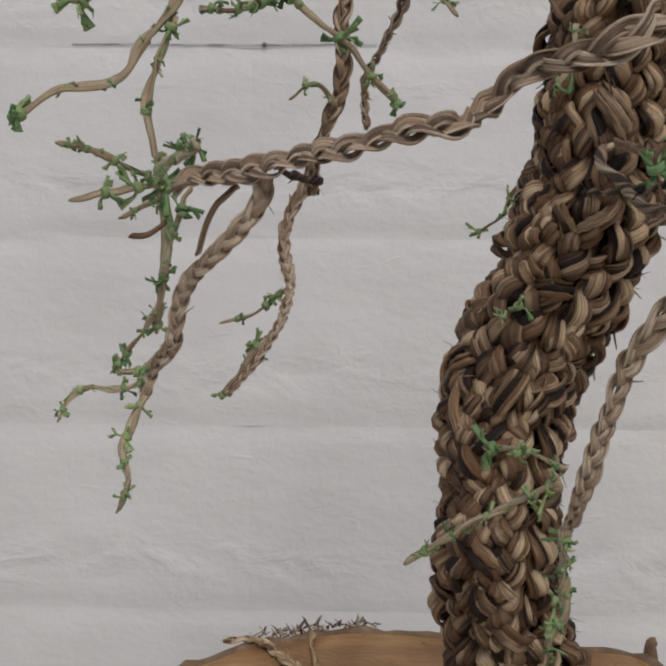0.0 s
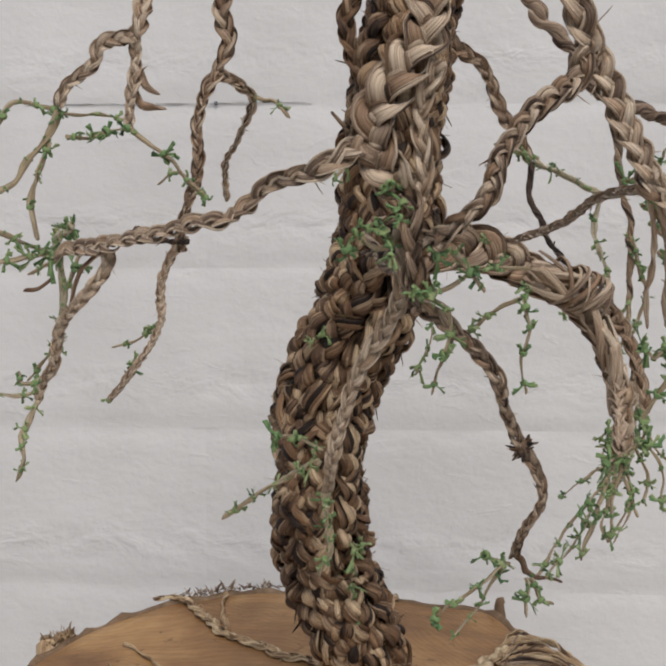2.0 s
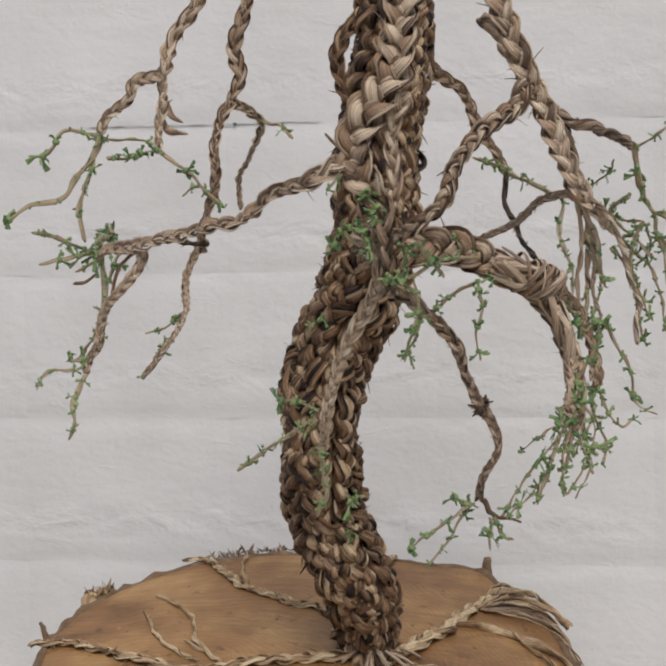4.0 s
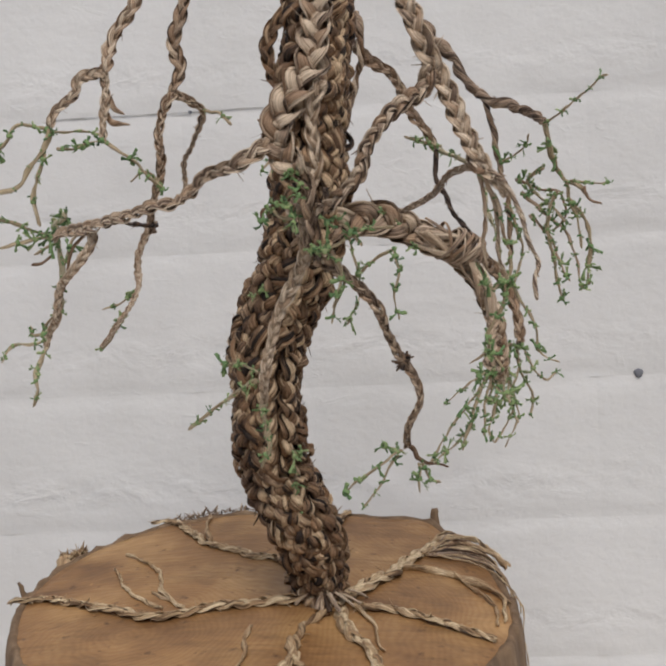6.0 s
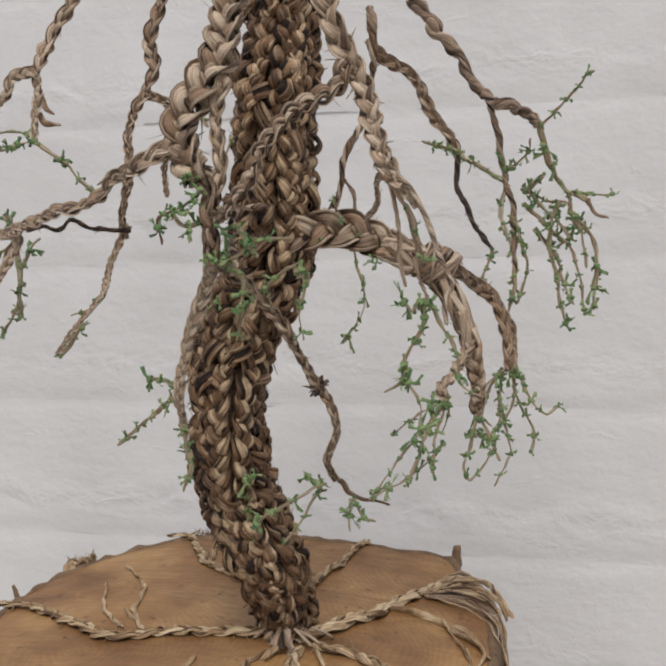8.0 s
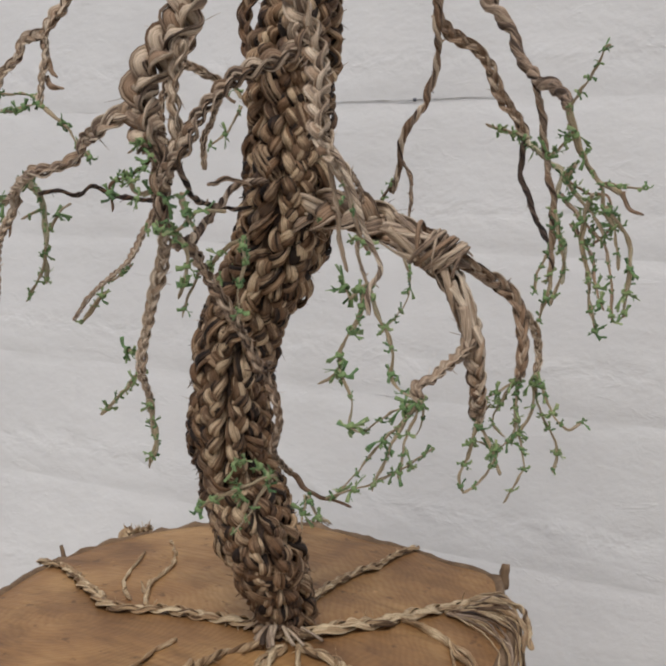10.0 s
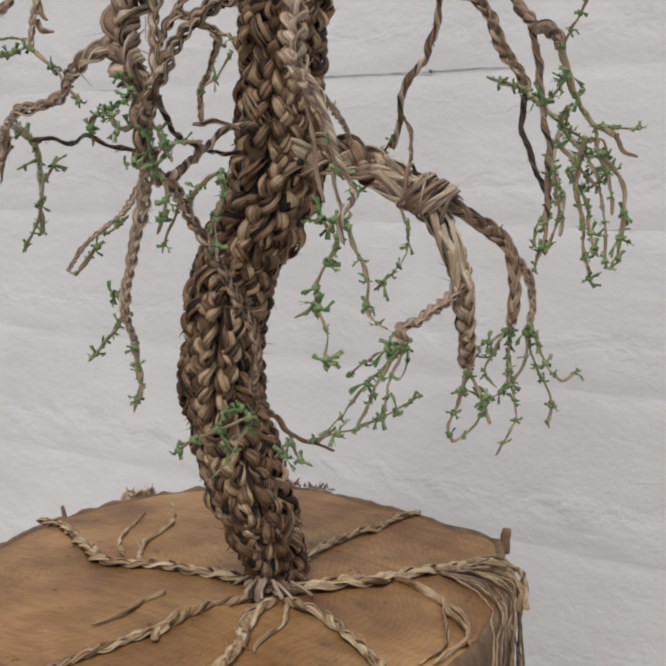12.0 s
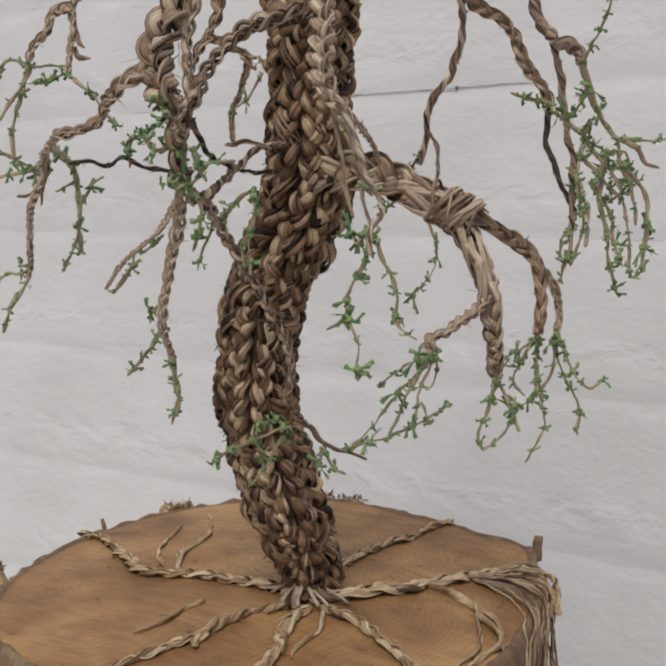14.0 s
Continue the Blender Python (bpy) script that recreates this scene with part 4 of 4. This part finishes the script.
limb("moss", 0.5, 0.4, (81.9, 3, 164.4), (88.4, -5, 168.1), (96.5, -16, 174.6), (99.9, -20, 175.5))
limb("moss", 0.9, 0.7, (81.8, 12, 150.2), (76.2, 20, 146.2), (80.4, 22, 141.6), (85.2, 20, 136.6), (89.9, 18, 130.6))
limb("moss", 0.5, 0.4, (67.3, 27, 153.9), (75.9, 20, 158.5), (77.6, 16, 162.8))

limb("braid", 3.4, 3.0, (4, -21, 210), (-0.5, -22, 203.9), (-7.3, -22.5, 195.5), (-9.6, -23, 188.3), (-7.2, -23.5, 179.5), (-2.5, -24, 173.7), mat=GRASS_BROWN)

limb("moss", 0.8, 0.5, (77.7, 24, 134.6), (83.9, 22.7, 126.2), (86.5, 21.3, 118.7), (90.5, 20, 109.8), mat=GRASS_PALE)
limb("moss", 0.8, 0.5, (74.6, 22, 142.7), (85.2, 20.5, 132), (90.6, 19, 125.9), (92.4, 17.5, 118.6), (94.1, 16, 107.6), mat=GRASS_PALE)
limb("moss", 0.6, 0.4, (73, 26, 147.5), (81.6, 24.5, 143.8), (88.6, 23, 142.3), (90, 21.5, 133.4), (85, 20, 127.6), mat=GRASS_GREY)
limb("moss", 0.6, 0.4, (9.5, 46, 137.5), (11.5, 46.5, 126), (13.3, 48.8, 113), (12.2, 45, 105), (8.5, 40.1, 97))

# roots on the log
root("braid", 2.7, 2.2, (-0.7, 5.2, 2.3), (-33.7, -1.1, 2.2), (-44.8, -4.2, 1.7), (-53, -7, 1.1), (-64.4, -7.8, 0.7), (-71.1, -4.1, 1), (-79.5, 0.2, 1.1), (-90.3, 6.8, 1.4), (-105.1, 14.8, 1.3), (-117.5, 17.5, 0.5), (-123, 22.5, -2))
root("twig", 0.9, 0.6, (-51.3, -2, 1.2), (-63.1, 14.9, 3.4), (-67.1, 31.3, 5.7), (-77.4, 44.7, 7.2), (-86.3, 52.9, 7.9))
root("twig", 0.8, 0.5, (-59.6, -0.6, 1.2), (-72.9, 11.8, 2.5), (-87.4, 39.6, 5.8))
root("twig", 0.6, 0.5, (-57.2, 4.5, 2.1), (-66.5, 13.3, 3.1))
root("braid", 2.2, 1.8, (-14.3, 31.2, 6.5), (-24.4, 41.4, 8.4), (-32.5, 43.6, 8.8), (-44.9, 52.6, 10.1), (-54.1, 58.9, 10.9), (-63.1, 72.3, 12.7), (-73.5, 85.6, 14.2), (-83.3, 85.6, 13.7))
root("twig", 1, 0.8, (-53.1, 60.4, 10.6), (-57.5, 77.8, 13.1), (-58.4, 91.7, 15.1))
root("braid", 3.1, 2.7, (1.8, 1, 1.5), (15.2, 20.1, 3.4), (24.5, 35.2, 4.8), (31.5, 49.6, 6.3), (38.1, 59.7, 7.1))
root("twig", 1.2, 1, (36.2, 60.2, 6.5), (44.8, 70.6, 7), (53.4, 70.8, 5.9), (61.3, 59.1, 3), (66.8, 46.5, 0.3))
root("twig", 1.2, 1, (36.3, 59.5, 6.4), (49.1, 64, 5.5), (57.8, 61.6, 3.9), (65.4, 43.9, 0.1))
root("twig", 1.3, 1, (25.1, 35.7, 4), (40.6, 33.6, 2), (49.3, 27.6, -0), (61.2, 18.4, -3), (61.2, -2.8, -6.2))
root("twig", 0.8, 0.6, (43.8, 31.8, 1.3), (53.7, 28.8, -0.4), (64.5, 13.4, -4.3))
root("twig", 0.7, 0.6, (47.5, 28, 0.3), (57.5, 10.8, -3.7), (58.2, -6.3, -6.3))
root("braid", 2.1, 1.8, (-6.2, 20.3, 4.5), (-6.5, 36.3, 6.9), (-5.3, 54.5, 9.6), (-1.8, 70, 11.7), (-0.6, 84.2, 13.8), (2.2, 92.8, 14.9))
root("braid", 2.2, 2, (8.8, -0.5, 0.5), (23.4, -1.3, -0.8), (36.8, -8.3, -3.2), (48.6, -13.4, -5.4), (57.2, -18.2, -7.4))
root("braid", 2.4, 2, (4.5, -3.6, 0.5), (6.3, -15.1, -1.4), (14.6, -31, -4.4), (18.5, -45.1, -6.7), (20.2, -53.9, -8.3))
root("twig", 0.8, 0.5, (9.1, -1.3, -0.2), (16.5, -13.5, -2.7), (17.5, -21.3, -3.9), (18.7, -28.7, -5.1), (20.6, -32, -5.8))
root("twist", 1.6, 1.4, (0, -6.6, -0.2), (-7, -15.1, -1.1), (-8.5, -26.8, -2.8), (-8.5, -35.8, -4.2))
root("braid", 1.9, 1.7, (-8.2, -36.2, -4.1), (-10.9, -47.4, -5.5), (-12.6, -57.1, -7), (-15.5, -66.7, -8.3), (-16.3, -75.6, -9.6))
root("twig", 1.6, 1, (-11, -28.7, -3), (-9.1, -37.9, -4.5), (-4.5, -44.6, -5.7))
root("twig", 1, 0.6, (-25.1, -18, -1.2), (-26.1, -28, -2.7), (-24.1, -37.3, -4.1), (-26.4, -47.8, -5.6))

# tied green tufts on trunk and fork
for at in ((1.1, -80, 143.4), (1, -80, 134.2), (2.5, -80, 129.8), (11.8, -80, 129.6), (11.9, -80, 124.2), (6.8, -80, 122.1), (-1.8, -80, 135.3), (4.3, -80, 137.4), (-10.4, -20, 116.1), (-15.5, -20, 111.8), (-18.4, -20, 109.8), (30.5, -20, 131.5), (35.6, -20, 123.6), (18.7, -20, 130.4), (25.3, -20, 135.5), (-17.5, -54, 82.2), (-19.8, -52.5, 89.4)):
    tuft(trunk, Vector(at) * 0.001, 0.95)
for at in ((-11.8, -51.8, 72), (-11.2, -50.5, 66.5), (-12.6, -50, 61.5), (-12, -53, 75.6), (-7.5, -17.5, 55.9), (-8, -14, 46), (-6.5, -13.5, 36), (-8, -15.8, 50.4), (-5.5, -15.5, 57), (-7.4, -13.8, 43.1), (2.5, -80, 144), (19.6, -80, 126.6), (9.5, -80, 122.2)):
    tuft(trunk, Vector(at) * 0.001, 0.95)


# loose blades that run over the rim and down the bark
rn = random.Random(21)
for k in range(18):
    a = 0.28 + 0.46 * k / 17 + rn.uniform(-0.04, 0.04)
    pts = []
    for f, dz in ((0.0, 1.2), (0.45, 1.8), (0.8, 2.0)):
        r = log_radius(a) * 0.97
        x = 0.036 + (LOG_C[0] + r * math.cos(a) - 0.036) * f + rn.uniform(-0.0015, 0.0015)
        y = 0.049 + (LOG_C[1] + r * math.sin(a) - 0.049) * f + rn.uniform(-0.0015, 0.0015) + 0.006 * math.sin(f * 3)
        pts.append((x * 1000, y * 1000, log_top(x, y) * 1000 + dz))
    for f, dz in ((0.99, 0.8), (1.02, -4), (1.025, -14), (1.02 + rn.uniform(0, 0.03), -26), (1.02 + rn.uniform(0, 0.05), -28 - rn.uniform(6, 30))):
        b0 = a - 0.12 * (f > 1.0) + rn.uniform(-0.035, 0.035)
        r = log_radius(b0) * f
        x, y = LOG_C[0] + r * math.cos(b0), LOG_C[1] + r * math.sin(b0)
        pts.append((x * 1000, y * 1000, log_top(x, y) * 1000 + dz))
    limb("twig", rn.uniform(0.3, 0.62), 0.25, *pts, mat=rn.choice((GRASS_ROOT, GRASS_GREY, GRASS_BROWN)), name="root")

# frayed fibres on the far rim
fray = Soup()
for k in range(80):
    a = radians(101) + radians(22) * rn.random()
    r = log_radius(a) * rn.uniform(0.97, 1.03)
    at = np.array((LOG_C[0] + r * math.cos(a), LOG_C[1] + r * math.sin(a), 0.0))
    at[2] = log_top(at[0], at[1]) + 0.0002
    stray(fray, rn, at, (rn.uniform(-1, 1), rn.uniform(-0.6, 0.6), rn.uniform(0.2, 1.0)), rn.uniform(0.0015, 0.0034), 0.0005)
part("root_fringe", fray, GRASS_GREY, tree, "frayed dark brown fibres")

# knot where the roots spread
knot = Soup()
for k in range(22):
    a = rn.uniform(0, 6.28)
    r0 = rn.uniform(0.001, 0.007)
    p = [(r0 * math.cos(a), 0.003 + r0 * math.sin(a), 0.004 + rn.uniform(0, 0.002)), ((r0 + 0.004) * math.cos(a + 0.2), 0.002 + (r0 + 0.004) * math.sin(a + 0.2), 0.003), ((r0 + 0.007) * math.cos(a + 0.3), 0.002 + (r0 + 0.007) * math.sin(a + 0.3), 0.0008)]
    c, s = spline(p, 0.0012)
    t, n, b = frames(c, (0.2, 0.3, 0.9))
    tube(knot, c, s, 0.0009, 0.0005, n, 6, 0, rn)
part("root_knot", knot, GRASS_GREY, tree, "tangled brown knot of blades")

# small dark holes in the painted wall: low caps, the shade inside painted as colour
hole_mat, hn, hl, hp = material("dark_hole")
hp.inputs["Base Color"].default_value = (0.17, 0.175, 0.2, 1)
hp.inputs["Roughness"].default_value = 0.9
for x, z, r in ((0.154, 0.057, 0.0026), (-0.086, 0.2125, 0.001)):
    soup = Soup()
    rows = [[(x + r * k * math.cos(q) * (1 + 0.15 * math.sin(3 * q)), WALL_Y + dy, z + r * k * math.sin(q)) for q in np.linspace(0, 2 * math.pi, 14, endpoint=False)] for k, dy in ((1.0, 0.0005), (0.8, -0.0007), (0.4, -0.0009), (0.05, -0.0009))]
    soup.grid(rows, [0.0] * 4, caps=False)
    part("nail_hole", soup, hole_mat, wall)

# hairline crack in the paint along one joint: a strip with its shadow as grey colour
soup = Soup()
rows = []
for i in range(160):
    q = i / 159
    x = -0.165 + 0.125 * q
    z = JOINT_Z + 3 * COURSE + 0.0016 + 0.0011 * noise.noise(Vector((x * 45, 1, 0))) + 0.0004 * noise.noise(Vector((x * 260, 2, 0)))
    hh = 0.0005 * max(0.0, 0.05 + noise.noise(Vector((x * 90, 5, 0))))
    rows.append([(x, WALL_Y + 0.0004, z - hh), (x, WALL_Y - 0.0001, z - hh), (x, WALL_Y - 0.0001, z + hh), (x, WALL_Y + 0.0004, z + hh)])
soup.grid(rows, [0.0] * 160)
crack_mat, hn, hl, hp = material("crack_shadow")
hp.inputs["Base Color"].default_value = (0.42, 0.415, 0.41, 1)
hp.inputs["Roughness"].default_value = 0.9
part("crack", soup, crack_mat, wall)

# frayed collar on the hanging branch
collar = Soup()
for k in range(26):
    d = np.array([rn.uniform(-1, 1) for _ in range(3)])
    stray(collar, rn, np.array((0.0307, -0.0610, 0.0892)) + d * 0.0014, d, rn.uniform(0.001, 0.0024), 0.0006)
part("frayed_end", collar, GRASS_DARK, tree, "dark frayed blade ends")
